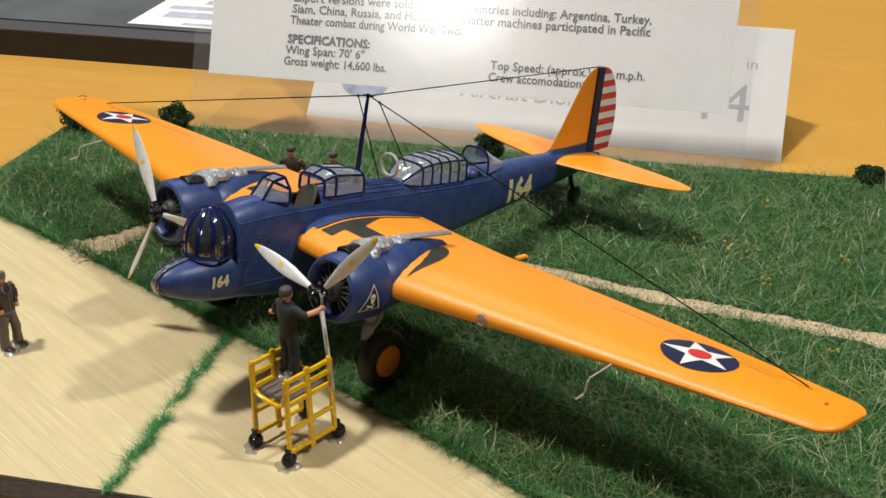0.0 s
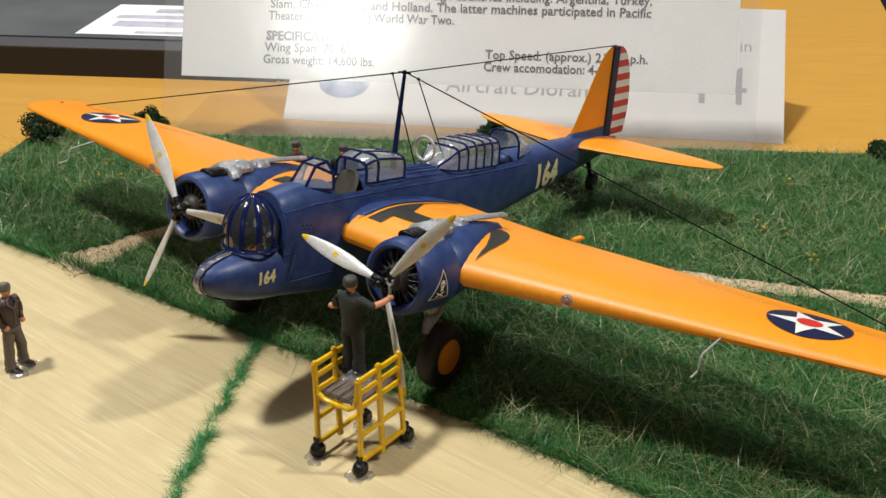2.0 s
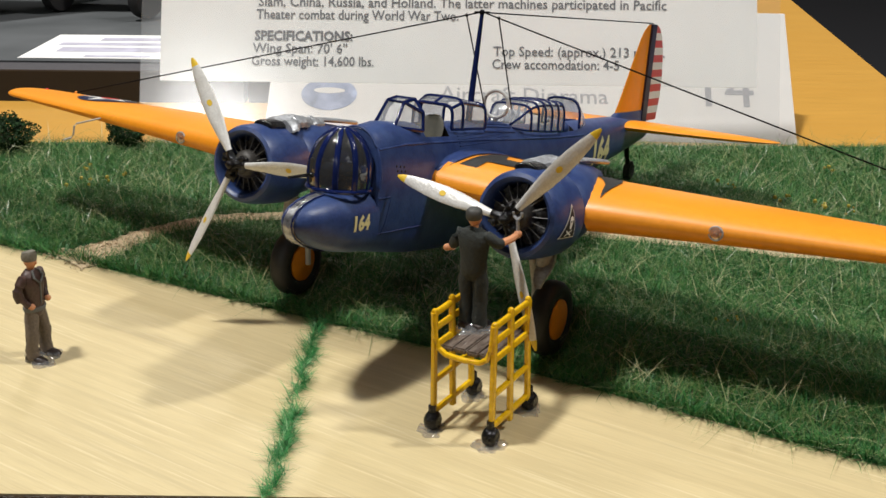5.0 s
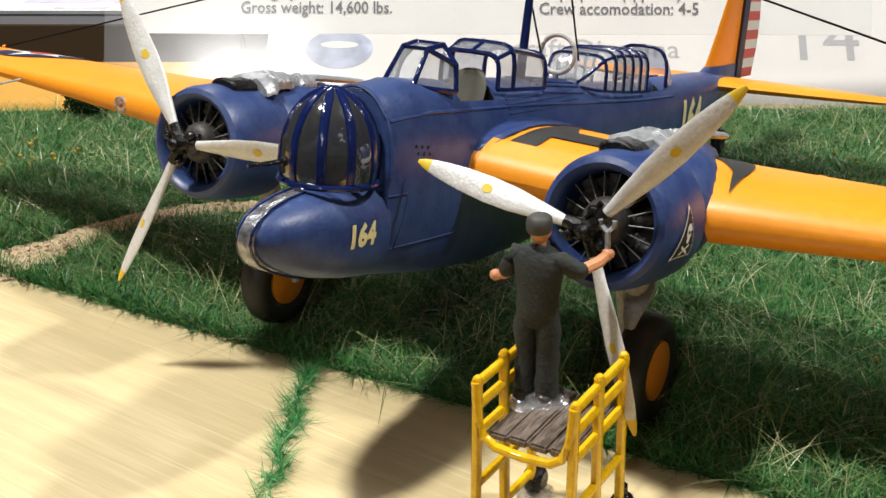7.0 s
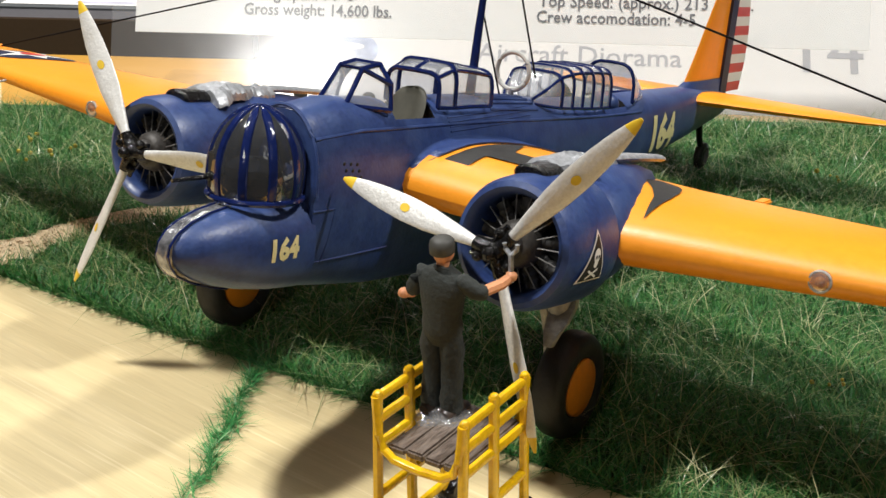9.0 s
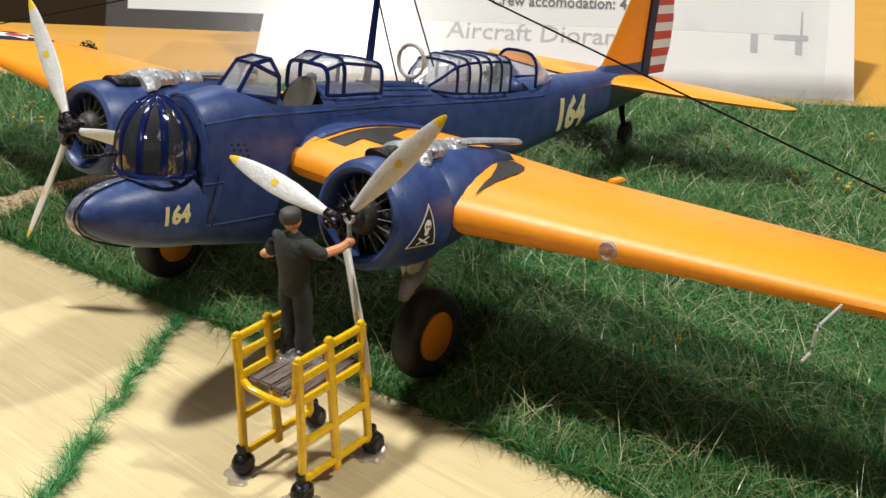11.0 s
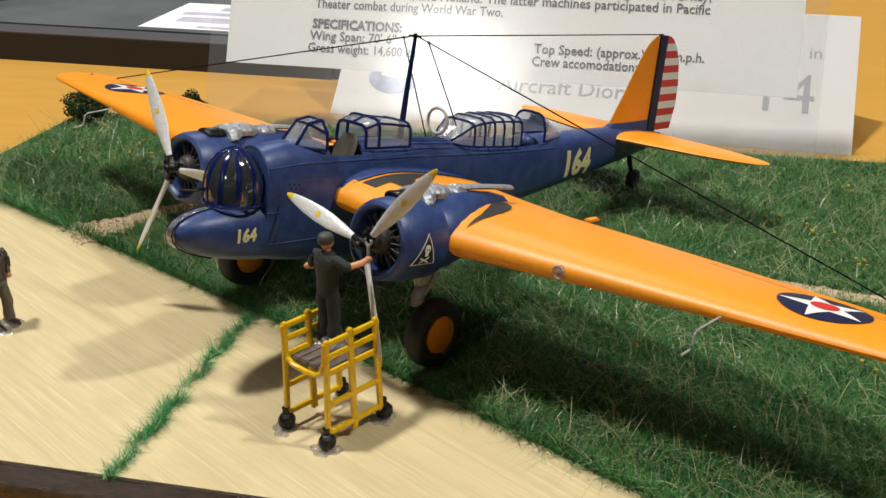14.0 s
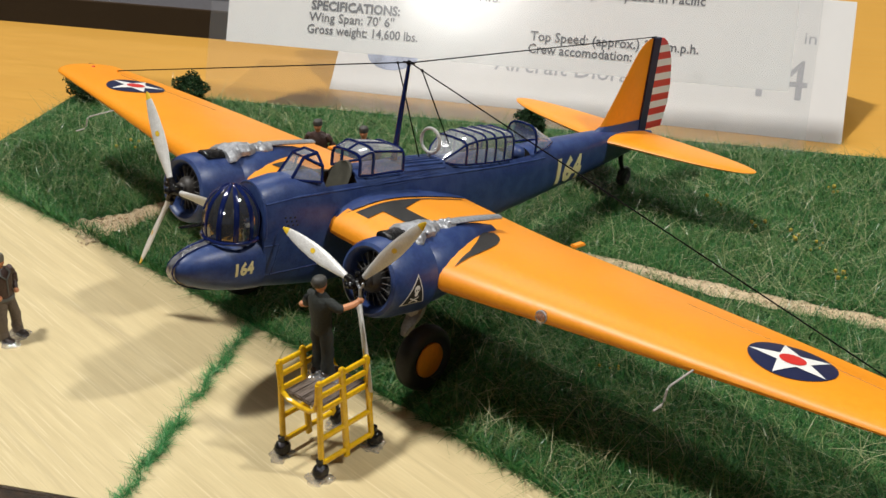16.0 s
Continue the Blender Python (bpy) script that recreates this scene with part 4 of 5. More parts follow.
def fin_row(z, le, te, t=0.05):
    us = [0.5 - 0.5 * math.cos(math.pi * j / 9) for j in range(10)]
    c = max(te - le, 0.03)
    return [(c * t * foil(u), le + c * u, z) for u in us] + [(-c * t * foil(u), le + c * u, z) for u in us[::-1][1:-1]]


def fin_le(z):
    return float(np.interp(z, [0.3, 0.6, 1.2, 1.8, 2.25, 2.46, 2.57], [9.5, 9.76, 10.16, 10.52, 10.82, 11.02, 11.26]))


HINGE = 11.58
air("fin", Shape().loft([fin_row(z, fin_le(z), HINGE - 0.2, 0.07) for z in (0.5, 0.8, 1.2, 1.6, 2.0, 2.25, 2.4, 2.5, 2.565)]), ORANGE, None, "orange tail fin", 50)
air("fin_root", Shape().loft([fin_row(z, fin_le(z) - w, HINGE, 0.07 + t) for z, w, t in ((0.3, 0.25, 0.06), (0.42, 0.2, 0.05), (0.55, 0.12, 0.03), (0.62, 0.0, 0.015))]), BLUE)


def rud_te(z):
    return float(np.interp(z, [0.08, 0.35, 0.9, 1.4, 1.95, 2.3, 2.5, 2.6], [12.22, 12.38, 12.5, 12.48, 12.35, 12.16, 11.96, 11.72]))


air("rudder_post", Shape().loft([[(x, y, z) for x, y in ((-0.05, HINGE - 0.2), (0.05, HINGE - 0.2), (0.05, HINGE + 0.08), (-0.05, HINGE + 0.08))] for z in (0.2, 1.0, 2.0, 2.58)]), NAVY, None, "navy band at the rudder hinge")
lo, hi, nst = 0.36, 2.56, 13
for k in range(nst):
    z0, z1 = lo + (hi - lo) * k / nst, lo + (hi - lo) * (k + 1) / nst
    air("rudder_stripe", Shape().loft([[(x, y, z) for x, y in ((-0.05, HINGE + 0.08), (0.05, HINGE + 0.08), (0.012, rud_te(z)), (-0.012, rud_te(z)))] for z in (z0, (z0 + z1) / 2, z1)]), RED if k % 2 == 0 else WHITE, None, "red rudder stripe" if k % 2 == 0 else "white rudder stripe")

# ---- numbers ----
def sliced(s, size):
    """The flat word cut into narrow bands, to be laid on a curved side."""
    bm = bmesh.new()
    vs = [bm.verts.new(v) for v in s.v]
    for f in s.f:
        try:
            bm.faces.new([vs[i] for i in f])
        except ValueError:
            pass
    for k in range(1, 10):
        for co, no in (((0, size * (-0.1 + k * 0.1), 0), (0, 1, 0)), ((size * (k - 5) * 0.2, 0, 0), (1, 0, 0))):
            bmesh.ops.bisect_plane(bm, geom=bm.verts[:] + bm.edges[:] + bm.faces[:], plane_co=co, plane_no=no)
    bm.verts.index_update()
    out = Shape().add([v.co.copy() for v in bm.verts], [[v.index for v in f.verts] for f in bm.faces])
    bm.free()
    return out


def side_word(text, y0, z0, size, parent, base_w=None, squeeze=1.0):
    s = sliced(letters(text, size, Matrix(), 0.0, "CENTER", 0.05 * size), size)
    out = Shape()
    for lift in (0.012,):
        vs = []
        for a, b, c in s.v:
            y, z = y0 + a * squeeze, z0 + b
            x = side_x(y, z) if y > -0.3 else float(np.interp(y, [q[0] for q in NOSE], [q[1] for q in NOSE])) * (1 - min(1, abs((z + 0.42) / 0.46)) ** 2.4) ** (1 / 2.4)
            vs.append((x + lift, y, z))
        out.add(vs, s.f)
    return air("number", out, CREAM, parent, "cream painted number " + text)


side_word("164", -0.76, -0.56, 0.3, fuselage, squeeze=0.88)
side_word("164", 8.17, -0.3, 0.74, fuselage, squeeze=0.95)


# ---- engines ----
def blade_shape(c, ang, length=1.66, reach=1.0):
    """A propeller blade from its hub, at that angle in the disc."""
    s = Shape()
    rad, tan_ = Vector((math.cos(ang), 0, math.sin(ang))), Vector((-math.sin(ang), 0, math.cos(ang)))
    prof_ = [(0.1, 0.05, 0.05), (0.24, 0.055, 0.05), (0.42, 0.085, 0.04), (0.7, 0.122, 0.03), (0.95, 0.13, 0.026), (1.2, 0.115, 0.022), (1.4, 0.09, 0.018), (1.52, 0.066, 0.016), (1.53, 0.064, 0.016), (1.6, 0.045, 0.013), (length, 0.018, 0.008)]
    rows = []
    for r, w, t in prof_:
        tw2 = -math.radians(38 - 20 * r / length)
        ch = tan_ * math.cos(tw2) + Vector((0, 1, 0)) * math.sin(tw2)
        th = rad.cross(ch)
        rows.append([Vector(c) + rad * r * reach + ch * (w * math.cos(q)) + th * (t * math.sin(q)) for q in (2 * math.pi * k / 14 for k in range(14))])
    s.loft(rows[:9], True, False)
    s.loft(rows[8:], False, True, slot=1)
    ch = tan_ * math.cos(math.radians(27)) - Vector((0, 1, 0)) * math.sin(math.radians(27))
    th = rad.cross(ch)
    front = th if th.y < 0 else -th
    cen = Vector(c) + rad * 0.95 * reach + front * 0.03
    s.add([cen + rad * 0.055 * math.cos(q) + ch * 0.043 * math.sin(q) for q in (2 * math.pi * k / 14 for k in range(14))], [tuple(range(14))], 1)
    return s


for sgn, blade_turns in ((1, (49.6, 169.6, 292.0)), (-1, (4, 124, 244))):
    CX, CZ = sgn * 2.47, -0.03
    # The engine's axis points a little higher than the fuselage.
    LEAN = Matrix.Translation((0, 1.0, -0.13)) @ Matrix.Rotation(radians(-3.5), 4, "X") @ Matrix.Translation((0, -1.0, 0))

    def eng(name, shape, *rest):
        return air(name, shape.moved(LEAN), *rest)

    cowl = eng("engine_cowling", Shape().lathe([(0.42, 0.7), (0.47, 0.3), (0.475, 0.2), (0.5, 0.13), (0.55, 0.1), (0.605, 0.13), (0.64, 0.22), (0.662, 0.45), (0.668, 0.8), (0.664, 1.05), (0.655, 1.075), (0.6, 1.085), (0.56, 1.12)], (CX, 0, CZ), "y", 44), BLUE, None, "round blue engine cowling")
    nac = []
    for y, cz, rx, rz in ((0.98, -0.12, 0.59, 0.585), (1.08, -0.11, 0.66, 0.6), (1.25, -0.09, 0.69, 0.6), (1.5, -0.06, 0.66, 0.6), (1.9, -0.04, 0.55, 0.57), (2.3, -0.03, 0.38, 0.51), (2.7, -0.04, 0.2, 0.46), (3.1, -0.07, 0.09, 0.38), (3.4, -0.12, 0.03, 0.2)):
        nac.append([(CX + rx * math.cos(2 * math.pi * k / 32), y, CZ + cz + rz * math.sin(2 * math.pi * k / 32)) for k in range(32)])
    air("nacelle", Shape().loft(nac), BLUE, None, "blue engine nacelle faired into the wing")
    engine = eng("engine", Shape().lathe([(0.43, 0.5), (0.43, 0.6)], (CX, 0, CZ), "y", 24, caps=(True, True)), BLACKTOP, None, "black radial engine with grey gear case")
    eng("gear_case", Shape().lathe([(0.02, 0.02), (0.1, 0.025), (0.13, 0.05), (0.14, 0.1), (0.17, 0.11), (0.215, 0.16), (0.235, 0.24), (0.235, 0.36), (0.19, 0.5)], (CX, 0, CZ), "y", 28, caps=(True, False)), GEARGREY, engine, "dull brown-grey gear case")
    for k in range(9):
        a = 2 * math.pi * (k + 0.3) / 9
        d = Vector((math.cos(a), 0, math.sin(a)))
        o = Vector((CX, 0.36, CZ))
        eng("cylinder", Shape().tube([o + d * r for r in (0.16, 0.2, 0.24, 0.28, 0.32, 0.36, 0.4, 0.44)], [0.06, 0.075, 0.062, 0.078, 0.062, 0.078, 0.062, 0.07], 10), BLACKTOP, engine)
        for e in (-0.12, 0.12):
            d2 = Vector((math.cos(a + e * 1.5), 0, math.sin(a + e * 1.5)))
            eng("pushrod", Shape().tube([Vector((CX, 0.22, CZ)) + d2 * 0.22, Vector((CX, 0.27, CZ)) + d2 * 0.46], 0.007, 6), PUSHROD, engine)
    hc = Vector((CX - sgn * 0.02, -0.1, CZ + (-0.05 if sgn > 0 else 0.0)))
    hub = Shape().ball(hc, (0.1, 0.13, 0.1), 12, 8).tube([hc + Vector((0, -0.1, 0)), hc + Vector((0, 0.3, 0))], [0.07, 0.09], 10).ball(hc + Vector((0, -0.13, 0)), 0.065, 10, 6)
    for k in range(3):
        a = radians(blade_turns[k])
        d = Vector((math.cos(a), 0, math.sin(a)))
        t_ = Vector((-math.sin(a), 0, math.cos(a)))
        hub.tube([hc, hc + d * 0.14, hc + d * 0.24], [0.085, 0.075, 0.066], 10)
        hub.ball(hc + d * 0.16 + t_ * 0.1 + Vector((0, -0.03, 0)), 0.055, 8, 6).tube([hc + d * 0.05 + t_ * 0.09, hc + d * 0.26 + t_ * 0.1], 0.03, 6)
    prop = eng("propeller_hub", hub, GREASE, None, "greasy black propeller hub with counterweights")
    for k in range(3):
        eng("propeller_blade", blade_shape(hc, radians(blade_turns[k]), reach=1.13 if sgn > 0 else 1.15), [PROPW, YELLOWTIP], prop, "silver-white blade with yellow tip and dot")
    # Carburettor scoop and exhaust collector on top.
    eng("intake_scoop", Shape().loft([[(CX + 0.19 * w * math.cos(q) - sgn * 0.08, y, CZ + 0.64 + max(-0.05, 0.1 * h * math.sin(q))) for q in (2 * math.pi * k / 14 for k in range(14))] for y, w, h in ((0.42, 0.85, 0.7), (0.45, 1.0, 1.0), (0.75, 1.0, 1.05), (1.0, 0.9, 0.8), (1.12, 0.5, 0.4))]), GREASE, cowl, "glossy black intake scoop")
    ex = Shape()
    g = np.random.default_rng(31)
    crust = []
    for k in range(34):
        y = 0.86 + 0.036 * k
        q = k / 33
        w = 0.29 * (1 - 0.4 * q) * (1 + 0.22 * math.sin(5.1 * q + 1) + 0.12 * math.sin(17 * q))
        z0 = CZ + 0.545 + 0.06 * math.sin(math.pi * min(1, q * 1.4)) - 0.03 * q
        crust.append([(CX - sgn * 0.06 + w * e + g.normal(0, 0.012), y, z0 + h * 0.075 + g.normal(0, 0.012)) for e, h in ((-1, -1.3), (-0.85, 0.0), (-0.55, 0.8), (-0.2, 1.1), (0.15, 0.8), (0.45, 1.0), (0.75, 0.5), (0.95, -0.2), (1, -1.3))])
    ex.loft(crust)
    # Blobs of thick paint at its outboard edge and the joint with the tail pipe.
    for dx, y, r in ((0.16, 1.12, 0.06), (0.2, 1.2, 0.05), (0.13, 1.05, 0.045), (-0.02, 1.86, 0.055), (0.03, 1.9, 0.04), (-0.2, 1.0, 0.05)):
        ex.ball((CX + sgn * dx, y, CZ + 0.575 + 0.3 * r), (r, r * 1.1, r * 0.8), 10, 7)
    ex.tube([(CX - sgn * 0.04, 1.75, CZ + 0.57), (CX - sgn * 0.02, 2.3, CZ + 0.54), (CX, 2.9, CZ + 0.48), (CX + sgn * 0.01, 3.25, CZ + 0.44)], [0.1, 0.105, 0.1, 0.095], 10, flat=0.42)
    air("exhaust_collector", ex, SILVER, None, "rough silver exhaust collector pipe")
    # Undercarriage.
    WX, WY, WZ = sgn * 2.44, 1.35, 0.71
    tyre = part("tyre", Shape().lathe([(0.31, -0.12), (0.36, -0.165), (0.45, -0.185), (0.54, -0.16), (0.59, -0.09), (0.6, 0), (0.59, 0.09), (0.54, 0.16), (0.45, 0.185), (0.36, 0.165), (0.31, 0.12)], (WX, WY, WZ), "x", 40), TYRE, bomber, "fat black main tyre")
    for e in (-1, 1):
        part("wheel_disc", Shape().lathe([(0.33, 0.11 * e), (0.32, 0.165 * e), (0.25, 0.185 * e), (0.08, 0.195 * e), (0.01, 0.197 * e)], (WX, WY, WZ), "x", 32, caps=(False, True)), ORANGE_DIM, tyre, "orange wheel disc")
    leg = Shape().tube([(WX - sgn * 0.05, WY - 0.1, 2.5), (WX - sgn * 0.05, WY - 0.12, 1.9), (WX - sgn * 0.05, WY - 0.16, 1.62)], [0.11, 0.12, 0.14], 10)
    if sgn > 0:
        leg.loft([[(WX - w, y, z), (WX + w, y, z), (WX + w * 0.9, y + 0.1, z - 0.03), (WX - w * 0.9, y + 0.1, z - 0.03)] for y, z, w in ((WY - 0.1, 1.85, 0.1), (WY - 0.2, 1.72, 0.13), (WY - 0.34, 1.6, 0.12), (WY - 0.47, 1.5, 0.08), (WY - 0.53, 1.38, 0.04))])
    for e in (-sgn,):
        leg.tube([(WX + e * 0.26, WY - 0.15, 1.72), (WX + e * 0.27, WY, 1.2), (WX + e * 0.26, WY, 0.7)], [0.06, 0.05, 0.05], 8)
    part("undercarriage_leg", leg, LEGMETAL, bomber, "worn pale grey undercarriage leg")

    # Cowling badges.
    def on_cowl(a, b, lift, phi, yc):
        q = phi + b / 0.67
        r = (0.668 if yc < 1 else 0.6) + lift
        return (CX + r * math.cos(q), yc + a, CZ + r * math.sin(q))

    def cowl_poly(pts, lift, phi, yc, m, label=""):
        s = Shape()
        cx_, cy_ = sum(p[0] for p in pts) / len(pts), sum(p[1] for p in pts) / len(pts)
        rings_ = [[on_cowl(cx_ + (p[0] - cx_) * k, cy_ + (p[1] - cy_) * k, lift, phi, yc) for p in pts] for k in (0.05, 0.35, 0.68, 1.0)]
        return eng("badge", s.loft(rings_, True, False), m, cowl, label)

    def lined(p, n=8):
        return [(a[0] + (b[0] - a[0]) * k / n, a[1] + (b[1] - a[1]) * k / n) for a, b in zip(p, p[1:] + p[:1]) for k in range(n)]

    def oval(x, y, rx, ry, n=20):
        return [(x + rx * math.cos(2 * math.pi * k / n), y + ry * math.sin(2 * math.pi * k / n)) for k in range(n)]

    if sgn > 0:
        P, Y = -0.02, 0.53
        cowl_poly(lined([(-0.27, -0.24), (0.27, -0.24), (0.06, 0.27)]), 0.006, P, Y, WHITE, "white-edged black triangle with a pale emblem")
        cowl_poly(lined([(-0.235, -0.22), (0.235, -0.22), (0.055, 0.225)]), 0.012, P, Y, BLACKTOP)
        cowl_poly(oval(0.03, 0.02, 0.062, 0.07), 0.018, P, Y, WHITE)
        cowl_poly(oval(0.025, -0.06, 0.038, 0.036), 0.018, P, Y, WHITE)
        for e in (-1, 1):
            cowl_poly(oval(0.03 + e * 0.025, 0.01, 0.015, 0.018, 10), 0.024, P, Y, BLACKTOP)
            cowl_poly(lined([(-0.1, -0.155 + e * 0.04 - 0.013), (0.1, -0.155 - e * 0.04 - 0.013), (0.1, -0.155 - e * 0.04 + 0.013), (-0.1, -0.155 + e * 0.04 + 0.013)], 3), 0.018 + e * 0.002, P, Y, WHITE)
    else:
        P, Y = 0.68, 1.42
        cowl_poly(lined([(-0.13, -0.2), (0.13, -0.2), (0.17, 0.17), (-0.17, 0.17)]), 0.0, P, Y - 0.12, BLACKTOP, "small black panel with a white ring and three dots")
        cowl_poly(oval(0, -0.06, 0.085, 0.085), 0.008, P, Y - 0.12, WHITE)
        cowl_poly(oval(0, -0.06, 0.05, 0.05), 0.014, P, Y - 0.12, BLACKTOP)
        cowl_poly(oval(0, -0.06, 0.02, 0.028), 0.02, P, Y - 0.12, WHITE)
        for k in (-1, 0, 1):
            cowl_poly(oval(0.095 * k, 0.1, 0.035, 0.035, 12), 0.008, P, Y - 0.12, WHITE)

# Tail wheel.
part("tail_wheel", Shape().lathe([(0.08, -0.05), (0.17, -0.08), (0.24, -0.05), (0.25, 0), (0.24, 0.05), (0.17, 0.08), (0.08, 0.05)], (0, 11.05, 0.3), "x", 24, caps=(True, True)), TYRE, bomber, "small black tail wheel")
part("tail_strut", Shape().tube([(0, 11.05, 0.32), (0, 10.88, 0.7), (0, 10.75, 1.25)], [0.05, 0.06, 0.08], 8), BLACKMETAL, bomber)

# Aerial mast and threads.
mast = air("aerial_mast", Shape().tube([(0, 3.04, 0.7), (0, 3.1, 1.6), (0, 3.19, 2.64)], [0.06, 0.05, 0.032], 10), BLUE_GLOSS, None, "slim dark blue aerial mast")
top = (0, 3.18, 2.6)


def thread(a, b, sag=0.0, r=0.013):
    pts = [(a[0] + (b[0] - a[0]) * k / 8, a[1] + (b[1] - a[1]) * k / 8, a[2] + (b[2] - a[2]) * k / 8 - sag * 4 * (k / 8) * (1 - k / 8)) for k in range(9)]
    air("aerial_wire", Shape().tube(pts, r, 5), WIRE, mast)


for sgn, wx in ((1, 10.1), (-1, 10.0)):
    z = wing_top(wx, 3.55, ENDS[sgn])
    thread((sgn * 0.03, top[1] + 0.02, top[2]), (sgn * wx, 3.6, z + 0.01))
    air("wire_stud", Shape().ball((sgn * wx, 3.6, z + 0.01), 0.035, 8, 6), ORANGE, mast)
    air("navigation_lamp", Shape().ball((sgn * (wx + 0.45), 3.2, wing_top(wx + 0.45, 3.2, ENDS[sgn])), (0.03, 0.05, 0.03), 8, 6), RED, mast)
    # A lead-in hangs from a knot near the mast.
    knot = Vector((sgn * 0.03, top[1] + 0.02, top[2])).lerp(Vector((sgn * wx, 3.6, z + 0.01)), 0.028)
    thread(knot, (0, 3.75, deck_z(3.75, 0)) if sgn < 0 else (0.1, 4.45, 0.93))
    air("lead_knot", Shape().ball(knot, 0.03, 8, 6), WIRE, mast)
thread(top, (0, 11.5, 2.6))
air("wire_knot", Shape().ball(top, 0.05, 8, 6).tube([(-0.14, 3.18, 2.59), (0.14, 3.18, 2.61)], 0.02, 6), WIRE, mast)

# ---- maintenance stand ----
stand = empty("maintenance_stand", (2.48, -0.95, 0), "yellow wheeled maintenance stand with a worn plank deck", "stand")
SX = (2.02, 2.93)
FOOT_Y, HEAD_Y = (-1.52, -0.96, -0.4), (-1.49, -1.02, -0.5)


def post_y(i, z):
    """The end posts lean in a little towards the top."""
    return FOOT_Y[i] + (HEAD_Y[i] - FOOT_Y[i]) * z / 1.85


def flat_bar(s, a, b, w, t):
    """A bar of flat section from a to b in the y-z plane, with softened edges."""
    a, b = Vector(a), Vector(b)
    d = (b - a).normalized()
    q = Vector((1, 0, 0)).cross(d)
    ring = [(x * t, y * w) for x, y in ((-1, -0.6), (-0.6, -1), (0.6, -1), (1, -0.6), (1, 0.6), (0.6, 1), (-0.6, 1), (-1, 0.6))]
    s.loft([[p + Vector((e, 0, 0)) + q * f for e, f in ring] for p in (a, a.lerp(b, 0.5), b)])


for x in SX:
    fr = Shape()
    for i in range(3):
        lo_, hi_ = (0.2, 0.14, 0.2)[i], (1.78, 1.82, 1.8)[i]
        flat_bar(fr, (x, post_y(i, lo_), lo_), (x, post_y(i, hi_), hi_), 0.046 if i != 1 else 0.054, 0.038)
        fr.ball((x, post_y(i, hi_), hi_), (0.04, 0.05, 0.035), 10, 6)
    for z in (0.27, 0.74, 1.26, 1.52, 1.74):
        flat_bar(fr, (x, post_y(0, z), z), (x, post_y(2, z), z), 0.043, 0.034)
    part("side_frame", fr, YELLOW, stand, "yellow enamelled ladder frame")
for i in (0, 2):
    bend = [(SX[0] + e, post_y(i, z) - (0.03 if i == 0 else -0.03), z) for e, z in ((0.0, 1.76), (0.01, 1.58), (0.03, 1.4), (0.09, 1.26), (0.2, 1.19), (0.47, 1.17), (0.72, 1.19), (0.82, 1.26), (0.88, 1.4), (0.9, 1.58), (0.91, 1.76))]
    part("end_rail", Shape().tube(bend, 0.043, 9), YELLOW, stand, "bent yellow end rail")
for k in range(4):
    x0 = SX[0] + 0.09 + k * 0.195
    part("deck_plank", Shape().box((x0, -1.48, 1.22), (x0 + 0.185, -0.46, 1.29 + 0.012 * (k % 2)), 0.02), PLANK, stand, "weathered dark plank")


def lumpy_patch(name, c, r, seed, label, z=0.004):
    """One uneven puddle of dried glue."""
    g = np.random.default_rng(seed)
    ph = g.uniform(0, 6.28, 4)
    rows = []
    for k, (q, h) in enumerate(((1.0, 0.0), (0.93, 0.03), (0.78, 0.05), (0.55, 0.03), (0.3, 0.06), (0.03, 0.05))):
        row = []
        for j in range(26):
            a = 2 * math.pi * j / 26
            e = 1 + 0.22 * math.sin(2 * a + ph[0]) + 0.16 * math.sin(3 * a + ph[1]) + 0.12 * math.sin(7 * a + ph[2])
            row.append((c[0] + r * q * e * math.cos(a), c[1] + r * 0.8 * q * e * math.sin(a), z + h * (1 + 0.5 * math.sin(5 * a + ph[3] + k * 2)) * (k > 0)))
        rows.append(row)
    ob = thing(name, Shape().loft(rows, True, True), GLUE, (c[0], c[1], z), label, "glue", "glue patches", "", 80)
    ob.visible_shadow = False


for k, (x, i) in enumerate(((SX[0], 0), (SX[1], 0), (SX[1], 2), (SX[0], 2))):
    y = post_y(i, 0.17) + (-0.02 if i == 0 else 0.08)
    rows = [(0.02, -0.095), (0.085, -0.1), (0.13, -0.065), (0.147, 0), (0.13, 0.065), (0.085, 0.1), (0.02, 0.095)]
    part("castor", Shape().lathe(rows, (x, y, 0.145), "x", 12, caps=(True, True)).tube([(x, y, 0.2), (x, y - 0.02, 0.38)], 0.055, 8), GREASE, stand, "glossy black castor wheel")
    lumpy_patch("glue_blob", (x, y - 0.05), 0.22, 40 + k, "patch of dried clear glue round a castor")


# ---- painted figures ----
def piping(s):
    for e in (-1, 1):
        s.tube([(e * 0.07, 0.085, 1.49), (e * 0.1, 0.13, 1.4), (e * 0.02, 0.15, 1.3)], 0.018, 6, slot=5)
    s.tube([(0.0, 0.152, 1.3), (0.0, 0.14, 1.15), (0.0, 0.13, 0.95)], 0.014, 6, slot=5)
    s.loft([[(w * math.cos(q), d * math.sin(q), z) for q in (2 * math.pi * k / 16 for k in range(16))] for z, w, d in ((0.84, 0.19, 0.14), (0.87, 0.2, 0.15), (0.91, 0.195, 0.145))], slot=5)


